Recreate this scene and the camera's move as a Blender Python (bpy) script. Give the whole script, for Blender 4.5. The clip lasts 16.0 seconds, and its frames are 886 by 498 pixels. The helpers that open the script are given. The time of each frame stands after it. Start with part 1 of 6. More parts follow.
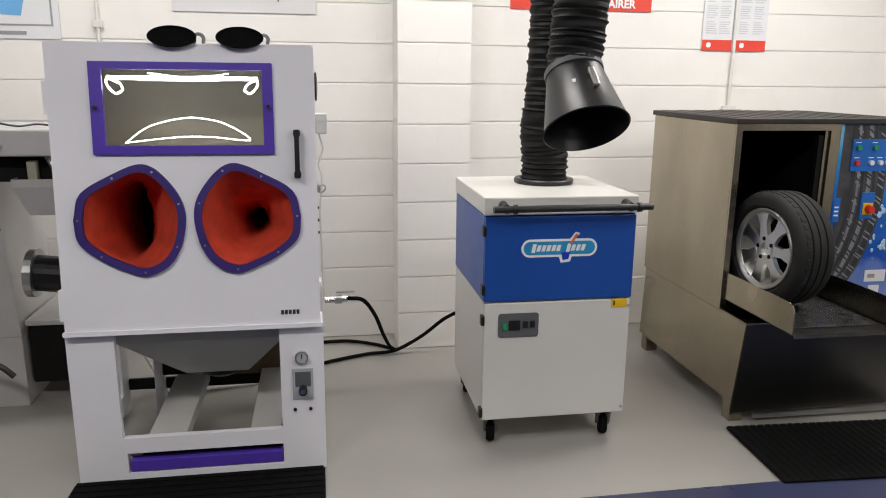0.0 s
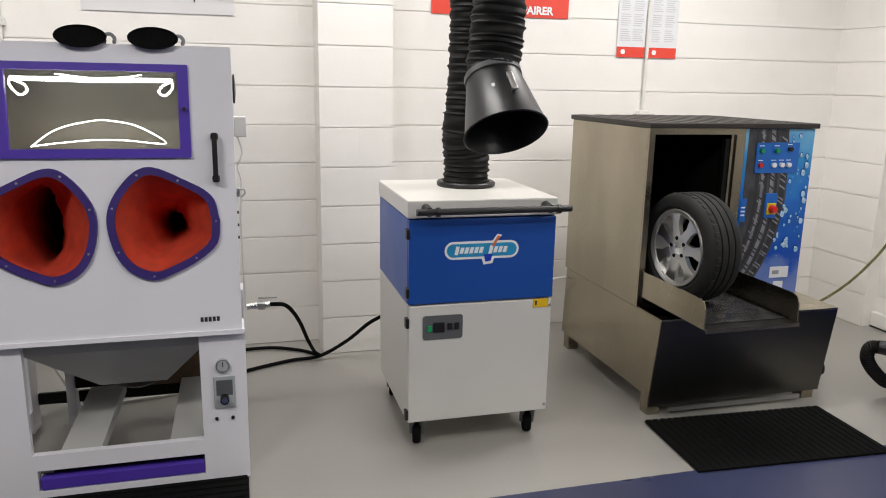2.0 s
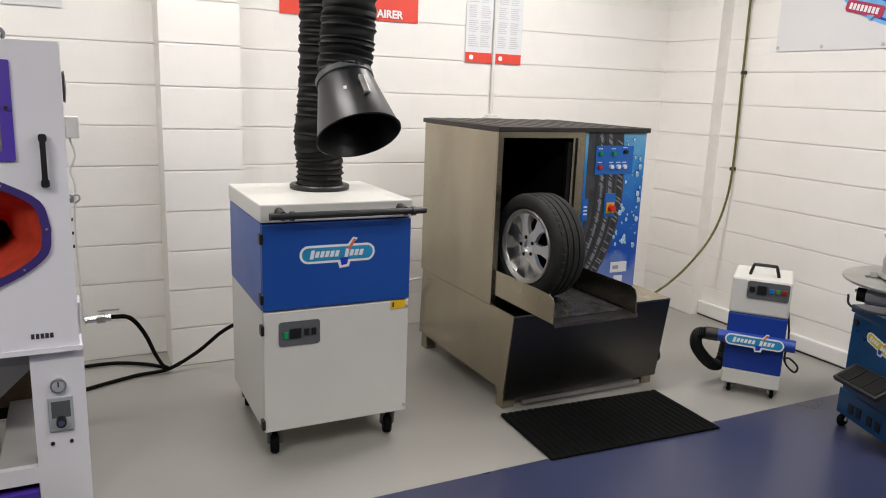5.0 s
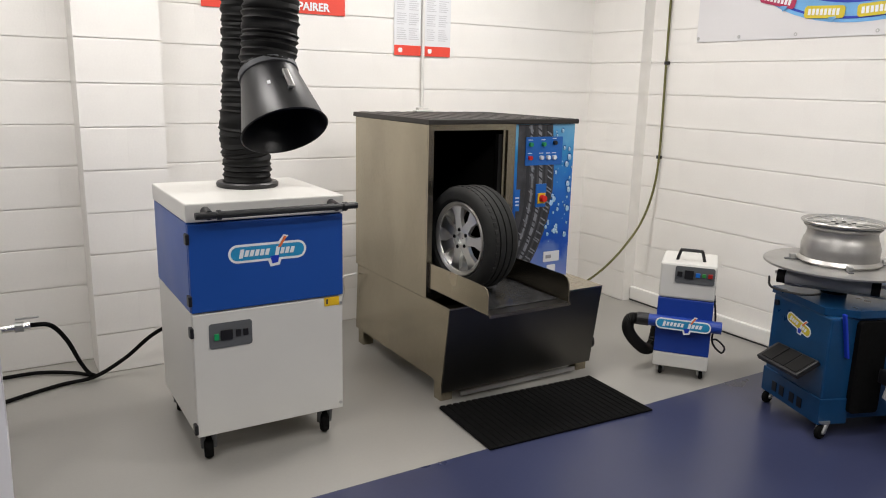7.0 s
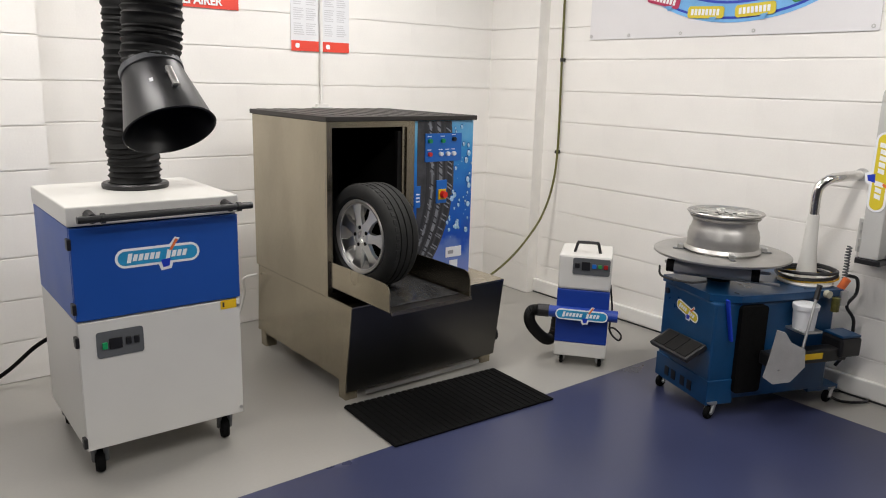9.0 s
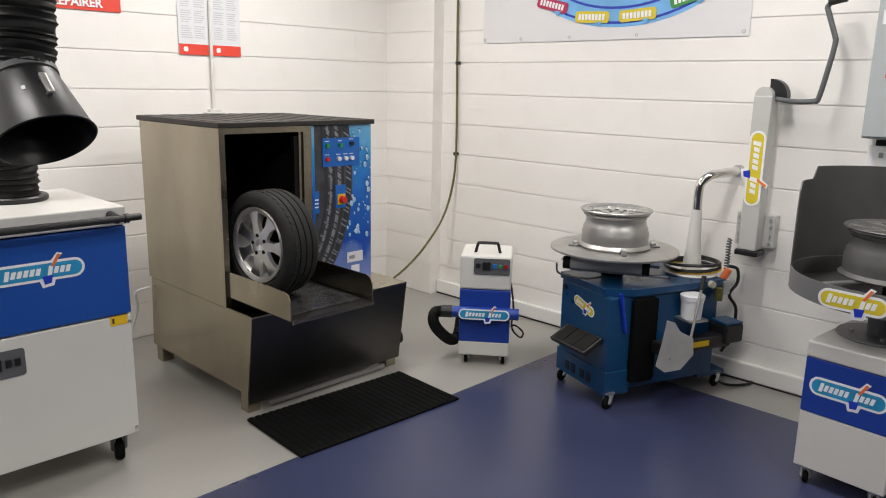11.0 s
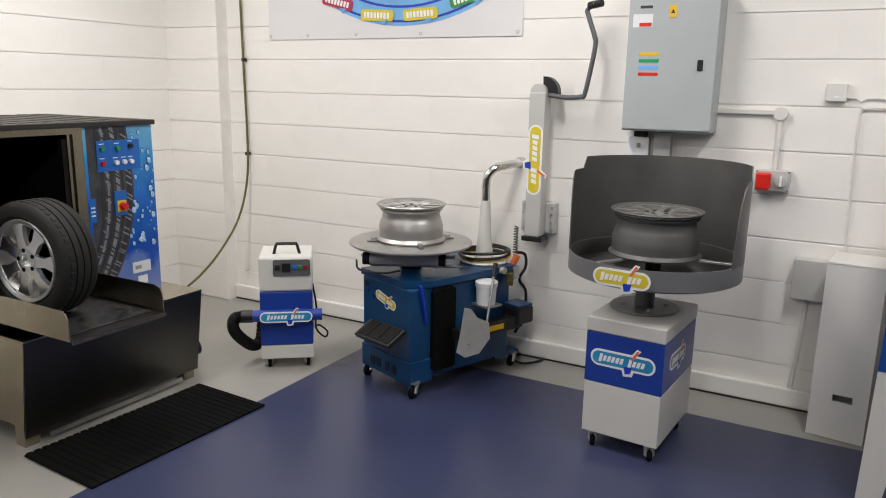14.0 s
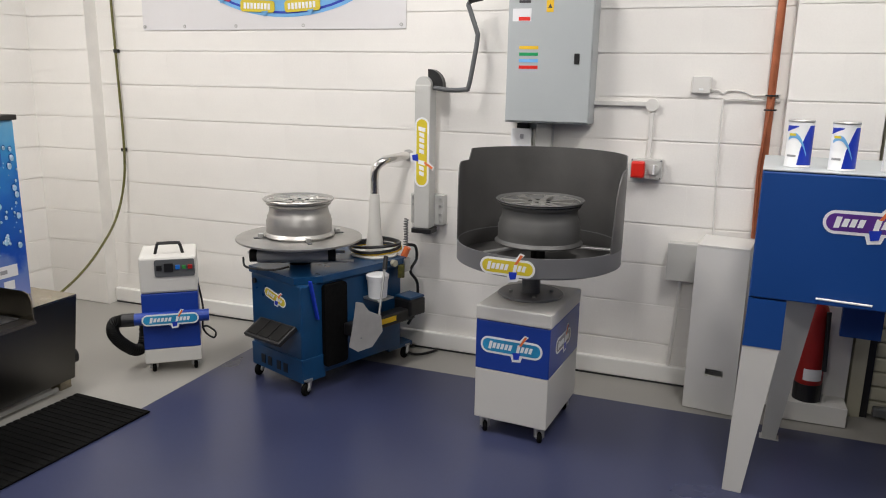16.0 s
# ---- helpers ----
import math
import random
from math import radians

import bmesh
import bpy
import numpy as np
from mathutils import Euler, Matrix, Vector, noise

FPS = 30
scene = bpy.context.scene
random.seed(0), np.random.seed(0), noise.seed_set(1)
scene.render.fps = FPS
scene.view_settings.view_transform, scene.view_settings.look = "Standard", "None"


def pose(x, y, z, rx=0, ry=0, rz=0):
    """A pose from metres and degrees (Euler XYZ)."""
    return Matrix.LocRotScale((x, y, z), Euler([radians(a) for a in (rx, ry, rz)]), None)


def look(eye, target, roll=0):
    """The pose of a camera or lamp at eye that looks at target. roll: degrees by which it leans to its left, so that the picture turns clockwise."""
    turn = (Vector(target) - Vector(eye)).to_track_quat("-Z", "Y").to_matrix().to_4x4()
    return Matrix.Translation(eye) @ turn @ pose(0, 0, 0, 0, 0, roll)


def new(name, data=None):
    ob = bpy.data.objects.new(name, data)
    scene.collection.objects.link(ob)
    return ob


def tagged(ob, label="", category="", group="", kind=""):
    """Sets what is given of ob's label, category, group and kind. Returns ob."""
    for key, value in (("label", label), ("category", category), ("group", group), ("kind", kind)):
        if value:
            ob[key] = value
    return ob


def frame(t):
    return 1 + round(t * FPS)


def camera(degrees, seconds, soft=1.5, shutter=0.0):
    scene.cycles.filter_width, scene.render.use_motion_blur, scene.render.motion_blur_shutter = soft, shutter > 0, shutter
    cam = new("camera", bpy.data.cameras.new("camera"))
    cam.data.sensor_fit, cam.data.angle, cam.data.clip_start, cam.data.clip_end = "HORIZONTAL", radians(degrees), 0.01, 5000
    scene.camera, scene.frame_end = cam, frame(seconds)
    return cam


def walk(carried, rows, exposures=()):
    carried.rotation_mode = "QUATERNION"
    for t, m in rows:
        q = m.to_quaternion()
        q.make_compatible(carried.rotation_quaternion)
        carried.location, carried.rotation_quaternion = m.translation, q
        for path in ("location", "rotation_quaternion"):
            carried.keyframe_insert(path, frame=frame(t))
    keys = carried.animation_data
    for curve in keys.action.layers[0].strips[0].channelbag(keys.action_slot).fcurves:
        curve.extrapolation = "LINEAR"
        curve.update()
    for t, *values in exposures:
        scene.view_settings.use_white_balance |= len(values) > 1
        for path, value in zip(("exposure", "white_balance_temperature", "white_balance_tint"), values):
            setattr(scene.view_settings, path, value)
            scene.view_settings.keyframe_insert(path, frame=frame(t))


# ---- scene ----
cam = camera(61.73, 16.0, soft=1.05)
PATH = [
    (0, (0.048, -0.214, 1.611), (0.372, 1.707, 1.161), 0.61),
    (0.5, (0.055, -0.218, 1.608), (0.436, 1.694, 1.162), 0.78),
    (1, (0.064, -0.218, 1.610), (0.490, 1.685, 1.165), 1.01),
    (1.5, (0.064, -0.221, 1.609), (0.535, 1.672, 1.168), 0.89),
    (2, (0.059, -0.227, 1.610), (0.576, 1.654, 1.173), 1.08),
    (2.5, (0.066, -0.238, 1.606), (0.630, 1.632, 1.177), 0.93),
    (3, (0.064, -0.237, 1.612), (0.693, 1.612, 1.182), 1.20),
    (3.5, (0.070, -0.232, 1.606), (0.735, 1.605, 1.180), 1.30),
    (4, (0.068, -0.228, 1.617), (0.778, 1.590, 1.180), 1.28),
    (4.5, (0.058, -0.228, 1.613), (0.860, 1.553, 1.183), 1.77),
    (7, (0.086, -0.230, 1.614), (1.108, 1.433, 1.180), 1.42),
    (7.5, (0.106, -0.239, 1.618), (1.166, 1.399, 1.182), 1.13),
    (8, (0.123, -0.253, 1.622), (1.237, 1.349, 1.183), 1.06),
    (8.5, (0.129, -0.257, 1.623), (1.305, 1.300, 1.182), 1.41),
    (9, (0.135, -0.261, 1.627), (1.349, 1.266, 1.185), 1.52),
    (11.5, (0.160, -0.281, 1.642), (1.614, 1.022, 1.208), 1.17),
    (12, (0.172, -0.283, 1.640), (1.676, 0.960, 1.202), 1.28),
    (12.5, (0.178, -0.281, 1.642), (1.738, 0.891, 1.202), 1.48),
    (13, (0.179, -0.287, 1.637), (1.789, 0.815, 1.200), 1.44),
    (13.5, (0.173, -0.296, 1.644), (1.839, 0.721, 1.208), 1.08),
    (14, (0.167, -0.305, 1.646), (1.880, 0.633, 1.215), 1.03),
    (14.5, (0.164, -0.306, 1.643), (1.908, 0.575, 1.215), 0.83),
    (15, (0.168, -0.313, 1.641), (1.950, 0.483, 1.204), 0.84),
    (15.5, (0.174, -0.325, 1.644), (1.978, 0.412, 1.197), 0.70),
    (16, (0.177, -0.341, 1.648), (2.003, 0.343, 1.203), 1.04),
]
walk(cam, [(t, look(eye, target, roll)) for t, eye, target, roll in PATH])

# ---- world and lights ----
world = bpy.data.worlds.new("world")
scene.world = world
world.use_nodes = True
world.node_tree.nodes["Background"].inputs[0].default_value = (0.9, 0.95, 1.0, 1)
world.node_tree.nodes["Background"].inputs[1].default_value = 0.15
EXPOSURE = 0.0
scene.view_settings.exposure = EXPOSURE
LAMP_POWER = 35.5

# ---- materials ----
def material(name, color, rough=0.5, metal=0.0, vary=0.08, scale=6.0, bump=0.05, fine=180.0, stretch=(1, 1, 1), emit=0.0, random_vary=0.0, coat=0.0, gloss=0.5):
    m = bpy.data.materials.new(name)
    m.use_nodes = True
    nt = m.node_tree
    b = nt.nodes["Principled BSDF"]
    b.inputs["Metallic"].default_value = metal
    b.inputs["Coat Weight"].default_value = coat
    if emit:
        b.inputs["Emission Color"].default_value = (*color, 1)
        b.inputs["Emission Strength"].default_value = emit
    b.inputs["Specular IOR Level"].default_value = gloss
    tc = nt.nodes.new("ShaderNodeTexCoord")
    mp = nt.nodes.new("ShaderNodeMapping")
    mp.inputs["Scale"].default_value = stretch
    nt.links.new(tc.outputs["Object"], mp.inputs[0])
    n1 = nt.nodes.new("ShaderNodeTexNoise")
    n1.inputs["Scale"].default_value, n1.inputs["Detail"].default_value = scale, 5
    n2 = nt.nodes.new("ShaderNodeTexNoise")
    n2.inputs["Scale"].default_value, n2.inputs["Detail"].default_value = fine, 3
    nt.links.new(mp.outputs[0], n1.inputs["Vector"])
    nt.links.new(mp.outputs[0], n2.inputs["Vector"])
    add = nt.nodes.new("ShaderNodeMath")
    add.operation = "MULTIPLY_ADD"
    nt.links.new(n2.outputs[0], add.inputs[0])
    add.inputs[1].default_value = 0.35
    nt.links.new(n1.outputs[0], add.inputs[2])
    ramp = nt.nodes.new("ShaderNodeValToRGB")
    ramp.color_ramp.elements[0].position, ramp.color_ramp.elements[1].position = 0.4, 0.95
    lo = [max(0.0, c * (1 - vary)) for c in color]
    hi = [min(1.0, c * (1 + vary)) for c in color]
    ramp.color_ramp.elements[0].color, ramp.color_ramp.elements[1].color = (*lo, 1), (*hi, 1)
    nt.links.new(add.outputs[0], ramp.inputs[0])
    out = ramp.outputs[0]
    if random_vary:
        oi = nt.nodes.new("ShaderNodeObjectInfo")
        hs = nt.nodes.new("ShaderNodeHueSaturation")
        mr = nt.nodes.new("ShaderNodeMapRange")
        mr.inputs[3].default_value, mr.inputs[4].default_value = 1 - random_vary, 1 + random_vary
        nt.links.new(oi.outputs["Random"], mr.inputs[0])
        nt.links.new(mr.outputs[0], hs.inputs["Value"])
        nt.links.new(out, hs.inputs["Color"])
        out = hs.outputs[0]
    nt.links.new(out, b.inputs["Base Color"])
    rr = nt.nodes.new("ShaderNodeMapRange")
    rr.inputs[3].default_value, rr.inputs[4].default_value = max(0.03, rough - 0.07), min(1, rough + 0.07)
    nt.links.new(n1.outputs[0], rr.inputs[0])
    nt.links.new(rr.outputs[0], b.inputs["Roughness"])
    if bump:
        bp = nt.nodes.new("ShaderNodeBump")
        bp.inputs["Strength"].default_value, bp.inputs["Distance"].default_value = bump, 0.004
        nt.links.new(add.outputs[0], bp.inputs["Height"])
        nt.links.new(bp.outputs[0], b.inputs["Normal"])
    return m


M_WALL = material("painted_block", (0.83, 0.81, 0.775), 0.55, vary=0.04, scale=3, bump=0.5, fine=90, random_vary=0.007)
M_PLAIN = material("painted_wall", (0.80, 0.79, 0.76), 0.6, vary=0.03, scale=2, bump=0.2)
M_FARWALL = material("dark_unseen_wall", (0.10, 0.10, 0.105), 0.7, vary=0.1, scale=2, bump=0.2)
M_JOINT = material("painted_mortar", (0.80, 0.78, 0.74), 0.7, vary=0.05, scale=10, bump=0.3)
M_GREYFLOOR = material("grey_floor_paint", (0.315, 0.305, 0.280), 0.31, vary=0.05, scale=1.6, bump=0.008, fine=60)
M_BLUEFLOOR = material("blue_floor_paint", (0.034, 0.040, 0.088), 0.30, vary=0.10, scale=1.5, bump=0.03, fine=60)
M_CEIL = material("ceiling_paint", (0.30, 0.30, 0.30), 0.8, vary=0.03)
M_CABWHITE = material("white_powder_coat", (0.80, 0.795, 0.84), 0.36, vary=0.025, scale=3, bump=0.02, fine=300)
M_WHITE = material("warm_white_coat", (0.63, 0.62, 0.585), 0.38, vary=0.03, scale=3, bump=0.02, fine=300)
M_BLUE = material("blue_coat", (0.010, 0.070, 0.335), 0.36, vary=0.06, scale=4, bump=0.02, fine=300)
M_DBLUE = material("deep_blue_coat", (0.010, 0.045, 0.30), 0.36, vary=0.06, scale=4, bump=0.02, fine=300)
M_OVENBLUE = material("oven_blue_coat", (0.004, 0.055, 0.25), 0.45, vary=0.06, scale=4, bump=0.02, fine=300)
M_TCBLUE = material("machine_blue_paint", (0.006, 0.050, 0.135), 0.30, vary=0.25, scale=7, bump=0.05)
M_PURPLE = material("purple_coat", (0.085, 0.042, 0.40), 0.38, vary=0.08, scale=5, bump=0.02)
M_BLACK = material("black_plastic", (0.009, 0.009, 0.010), 0.4, vary=0.3, scale=9)
M_RUBBER = material("black_rubber", (0.005, 0.005, 0.005), 0.85, vary=0.4, scale=40, bump=0.8, gloss=0.08)
M_TYRE = material("tyre_rubber", (0.014, 0.014, 0.013), 0.68, vary=0.3, scale=20, bump=0.15, gloss=0.3)
M_PRIMER = material("grey_primer", (0.10, 0.10, 0.098), 0.5, 0.3, vary=0.15, scale=8, bump=0.05)
M_HOSE = material("flexible_duct", (0.006, 0.006, 0.0058), 0.6, vary=0.4, scale=25, bump=0.3, gloss=0.22)
# Broad noise in this colour stands in for blurred reflections on the sides.
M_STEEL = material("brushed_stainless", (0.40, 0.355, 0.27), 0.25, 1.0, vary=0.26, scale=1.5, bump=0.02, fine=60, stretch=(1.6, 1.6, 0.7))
# Same steel, darkened for the floor and mat that the front reflects.
M_SHADESTEEL = material("brushed_stainless_dark_reflection", (0.13, 0.125, 0.115), 0.34, 1.0, vary=0.05, scale=1.3, bump=0.02, fine=40, stretch=(4, 4, 0.6))
# Black lid; the brown lift of its reflection is put into the colour.
M_LIDRUBBER = material("black_lid_brown_reflection", (0.022, 0.018, 0.015), 0.5, vary=0.3, scale=12, bump=0.2, gloss=0.5)
M_BROWN = material("brown_darkening_sheet", (0.10, 0.062, 0.035), 0.6, vary=0.5, scale=6, bump=0.1)
M_TREADGREY = material("tread_highlight_print", (0.22, 0.23, 0.25), 0.35, vary=0.4, scale=20, bump=0)
M_DROPDARK = material("drop_shade_print", (0.01, 0.10, 0.36), 0.25, vary=0.3, scale=30, bump=0)
M_DROPLIGHT = material("drop_glint_print", (0.62, 0.74, 0.86), 0.25, vary=0.1, bump=0)
# Near-black steel for dark parts; in cavities and holes it paints their shade.
M_INSIDE = material("dark_and_shaded_steel", (0.008, 0.0075, 0.007), 0.7, 0.2, vary=0.4, scale=8, gloss=0.25)
M_ALLOY = material("alloy", (0.72, 0.72, 0.70), 0.30, 1.0, vary=0.08, scale=8, bump=0.03)
M_DULLALLOY = material("dull_alloy", (0.46, 0.45, 0.43), 0.42, 0.9, vary=0.12, scale=10, bump=0.05)
M_BLADE = material("bare_steel_plate", (0.52, 0.51, 0.48), 0.5, 0.5, vary=0.12, scale=12)
M_TYREPRINT = material("tyre_print", (0.050, 0.050, 0.055), 0.35, vary=0.5, scale=14, bump=0)
M_CHROME = material("chrome", (0.75, 0.74, 0.72), 0.15, 1.0, vary=0.04)
M_ZINC = material("zinc", (0.5, 0.5, 0.49), 0.4, 0.9, vary=0.12)
M_GREY = material("light_grey_paint", (0.50, 0.50, 0.48), 0.4, vary=0.05)
M_DBGREY = material("board_grey_paint", (0.40, 0.43, 0.44), 0.42, vary=0.04, scale=3, bump=0.03)
M_OLDGREY = material("aged_grey_coat", (0.50, 0.49, 0.48), 0.45, vary=0.10, scale=4, bump=0.03)
M_WETTRAY = material("wet_rubber_tray", (0.035, 0.035, 0.036), 0.22, vary=0.95, scale=22, bump=0.3, fine=90)
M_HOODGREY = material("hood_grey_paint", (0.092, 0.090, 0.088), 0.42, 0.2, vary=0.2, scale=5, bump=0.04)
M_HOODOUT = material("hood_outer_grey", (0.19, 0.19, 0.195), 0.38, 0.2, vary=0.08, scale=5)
M_PORTPURPLE = material("dark_purple_coat", (0.045, 0.026, 0.17), 0.42, vary=0.12, scale=6, bump=0.03)
M_ORANGE = material("red_fabric", (0.60, 0.062, 0.026), 0.8, vary=0.25, scale=14, bump=0.5, fine=400)
M_SLEEVESHADE = material("sleeve_shade", (0.02, 0.008, 0.006), 0.9, vary=0.3)
M_PANELGREY = material("panel_grey", (0.10, 0.105, 0.11), 0.45, vary=0.08)
M_YELLOW = material("yellow_label", (0.75, 0.47, 0.01), 0.5, vary=0.1)
M_LOGOYELLOW = material("yellow_decal", (0.66, 0.53, 0.03), 0.4, vary=0.05)
M_LOGOWHITE = material("white_decal", (0.82, 0.83, 0.84), 0.4, vary=0.02)
M_LOGOCYAN = material("cyan_decal", (0.02, 0.26, 0.50), 0.4, vary=0.3, scale=9)
M_LOGOBLUE = material("blue_decal", (0.01, 0.04, 0.45), 0.4, vary=0.05)
M_LOGOORANGE = material("orange_decal", (0.75, 0.17, 0.05), 0.4, vary=0.05)
M_LOGOPURPLE = material("purple_decal", (0.10, 0.03, 0.25), 0.4, vary=0.1)
M_LOGOGREEN = material("green_decal", (0.03, 0.25, 0.05), 0.4, vary=0.1)
M_LOGOPINK = material("crimson_decal", (0.40, 0.02, 0.08), 0.4, vary=0.1)
M_BUTTONBLUE = material("panel_blue", (0.008, 0.13, 0.50), 0.4, vary=0.08)
M_SKYBLUE = material("pale_blue_decal", (0.16, 0.42, 0.75), 0.4, vary=0.15, scale=6)
M_RED = material("red_plastic", (0.65, 0.02, 0.012), 0.35, vary=0.08)
# Red darkened for the shadow around the extinguisher; one switch shares it.
M_DARKRED = material("shadow_darkened_red", (0.30, 0.012, 0.010), 0.4, vary=0.15)
M_SIGNRED = material("red_print", (0.72, 0.06, 0.035), 0.5, vary=0.05)
M_GREEN = material("green_plastic", (0.01, 0.30, 0.10), 0.35, vary=0.08)
M_PAPER = material("paper", (0.72, 0.73, 0.75), 0.6, vary=0.03)
M_FINEPRINT = material("faded_print", (0.55, 0.55, 0.57), 0.6, vary=0.1)
M_TEXT = material("print_grey", (0.30, 0.30, 0.32), 0.6, vary=0.05)
M_DARKTEXT = material("print_dark", (0.03, 0.03, 0.035), 0.6, vary=0.05)
M_VINYL = material("banner_vinyl", (0.70, 0.69, 0.70), 0.45, vary=0.03, scale=2, bump=0.1)
M_COPPER = material("copper_pipe", (0.42, 0.14, 0.07), 0.45, 0.7, vary=0.25, scale=12)
M_EARTH = material("cable_sheath", (0.10, 0.095, 0.02), 0.5, vary=0.5, scale=60)
M_PVC = material("white_pvc", (0.70, 0.69, 0.66), 0.4, vary=0.03)
M_SHUTTER = material("shutter_steel", (0.45, 0.43, 0.33), 0.5, vary=0.08)
M_GLOW = material("glow_bands", (1.0, 1.0, 0.98), 0.4, vary=0.0, emit=9.0, bump=0)
M_DIFFUSER = material("lamp_diffuser", (0.95, 0.95, 0.92), 0.4, vary=0.0, emit=3.0, bump=0)
M_WINBACK = material("cabinet_interior", (0.25, 0.24, 0.205), 0.55, vary=0.14, scale=4)

M_GLASS = bpy.data.materials.new("window_glass")
M_GLASS.use_nodes = True
_b = M_GLASS.node_tree.nodes["Principled BSDF"]
_b.inputs["Transmission Weight"].default_value, _b.inputs["Roughness"].default_value = 1.0, 0.02
_b.inputs["Base Color"].default_value, _b.inputs["IOR"].default_value = (0.86, 0.86, 0.80, 1), 1.45


def print_material():
    """Blue printed front with lighter top, water drops and a shaded lower part."""
    m = material("water_print", (0.01, 0.12, 0.50), 0.3, vary=0.3, scale=5, bump=0)
    nt = m.node_tree
    b = nt.nodes["Principled BSDF"]
    tc = nt.nodes.new("ShaderNodeTexCoord")
    sep = nt.nodes.new("ShaderNodeSeparateXYZ")
    nt.links.new(tc.outputs["Object"], sep.inputs[0])
    n = nt.nodes.new("ShaderNodeTexNoise")
    n.inputs["Scale"].default_value, n.inputs["Detail"].default_value = 5, 6
    nt.links.new(tc.outputs["Object"], n.inputs["Vector"])
    ma = nt.nodes.new("ShaderNodeMath")
    ma.operation = "MULTIPLY_ADD"
    nt.links.new(n.outputs[0], ma.inputs[0])
    ma.inputs[1].default_value = 0.45
    nt.links.new(sep.outputs["Z"], ma.inputs[2])
    r = nt.nodes.new("ShaderNodeValToRGB")
    e = r.color_ramp.elements
    e[0].position, e[0].color = 0.0, (0.17, 0.22, 0.52, 1)
    e[1].position, e[1].color = 1.0, (0.20, 0.50, 0.72, 1)
    for p, c in ((0.16, (0.12, 0.20, 0.50, 1)), (0.22, (0.006, 0.07, 0.42, 1)), (0.55, (0.008, 0.14, 0.55, 1)), (0.8, (0.03, 0.30, 0.66, 1))):
        el = e.new(p)
        el.color = c
    mr = nt.nodes.new("ShaderNodeMapRange")
    mr.inputs[1].default_value, mr.inputs[2].default_value = 0.75, 1.68
    nt.links.new(ma.outputs[0], mr.inputs[0])
    nt.links.new(mr.outputs[0], r.inputs[0])
    nt.links.new(r.outputs[0], b.inputs["Base Color"])
    return m


M_PRINT = print_material()
M_DROP = material("drop_print", (0.35, 0.55, 0.75), 0.25, vary=0.4, scale=30, bump=0)

# ---- mesh helpers ----
ORIGIN = {}


def box(bm, x0, x1, y0, y1, z0, z1, bevel=0.0, m=None, seg=2):
    t = bmesh.new()
    bmesh.ops.create_cube(t, size=1)
    for v in t.verts:
        v.co = Vector((x0 + (v.co.x + 0.5) * (x1 - x0), y0 + (v.co.y + 0.5) * (y1 - y0), z0 + (v.co.z + 0.5) * (z1 - z0)))
    if bevel:
        bmesh.ops.bevel(t, geom=t.edges[:], offset=bevel, segments=seg, affect="EDGES", profile=0.5)
    return join(bm, t, m)


def join(bm, t, m=None):
    if m is not None:
        t.transform(m)
    me = bpy.data.meshes.new("tmp")
    t.to_mesh(me)
    t.free()
    bm.from_mesh(me)
    bpy.data.meshes.remove(me)
    return bm


def cyl(bm, a, b, r0, r1=None, seg=24, caps=True):
    a, b = Vector(a), Vector(b)
    r1 = r0 if r1 is None else r1
    t = bmesh.new()
    bmesh.ops.create_cone(t, cap_ends=caps, segments=seg, radius1=r0, radius2=r1, depth=(b - a).length)
    q = (b - a).to_track_quat("Z", "Y").to_matrix().to_4x4()
    return join(bm, t, Matrix.Translation((a + b) / 2) @ q)


def lathe(bm, profile, seg=40, m=None, arc=(0, 360), close=False):
    """Revolves rows of (radius, height) about z."""
    t = bmesh.new()
    full = arc[1] - arc[0] >= 360
    n = seg if full else seg + 1
    rings = []
    for r, z in profile:
        ring = []
        for i in range(n):
            a = radians(arc[0] + (arc[1] - arc[0]) * i / seg)
            ring.append(t.verts.new((r * math.cos(a), r * math.sin(a), z)))
        rings.append(ring)
    pairs = list(zip(rings, rings[1:])) + ([(rings[-1], rings[0])] if close else [])
    for p, q in pairs:
        for i in range(seg):
            j = (i + 1) % n
            t.faces.new((p[i], p[j], q[j], q[i]))
    bmesh.ops.recalc_face_normals(t, faces=t.faces[:])
    return join(bm, t, m)


def smooth_path(pts, n=8):
    pts = [Vector(p) for p in pts]
    ext = [pts[0] * 2 - pts[1]] + pts + [pts[-1] * 2 - pts[-2]]
    out = []
    for i in range(len(pts) - 1):
        p0, p1, p2, p3 = ext[i:i + 4]
        for k in range(n):
            s = k / n
            out.append(0.5 * ((2 * p1) + (p2 - p0) * s + (2 * p0 - 5 * p1 + 4 * p2 - p3) * s * s + (3 * p1 - p0 - 3 * p2 + p3) * s ** 3))
    return out + [pts[-1]]


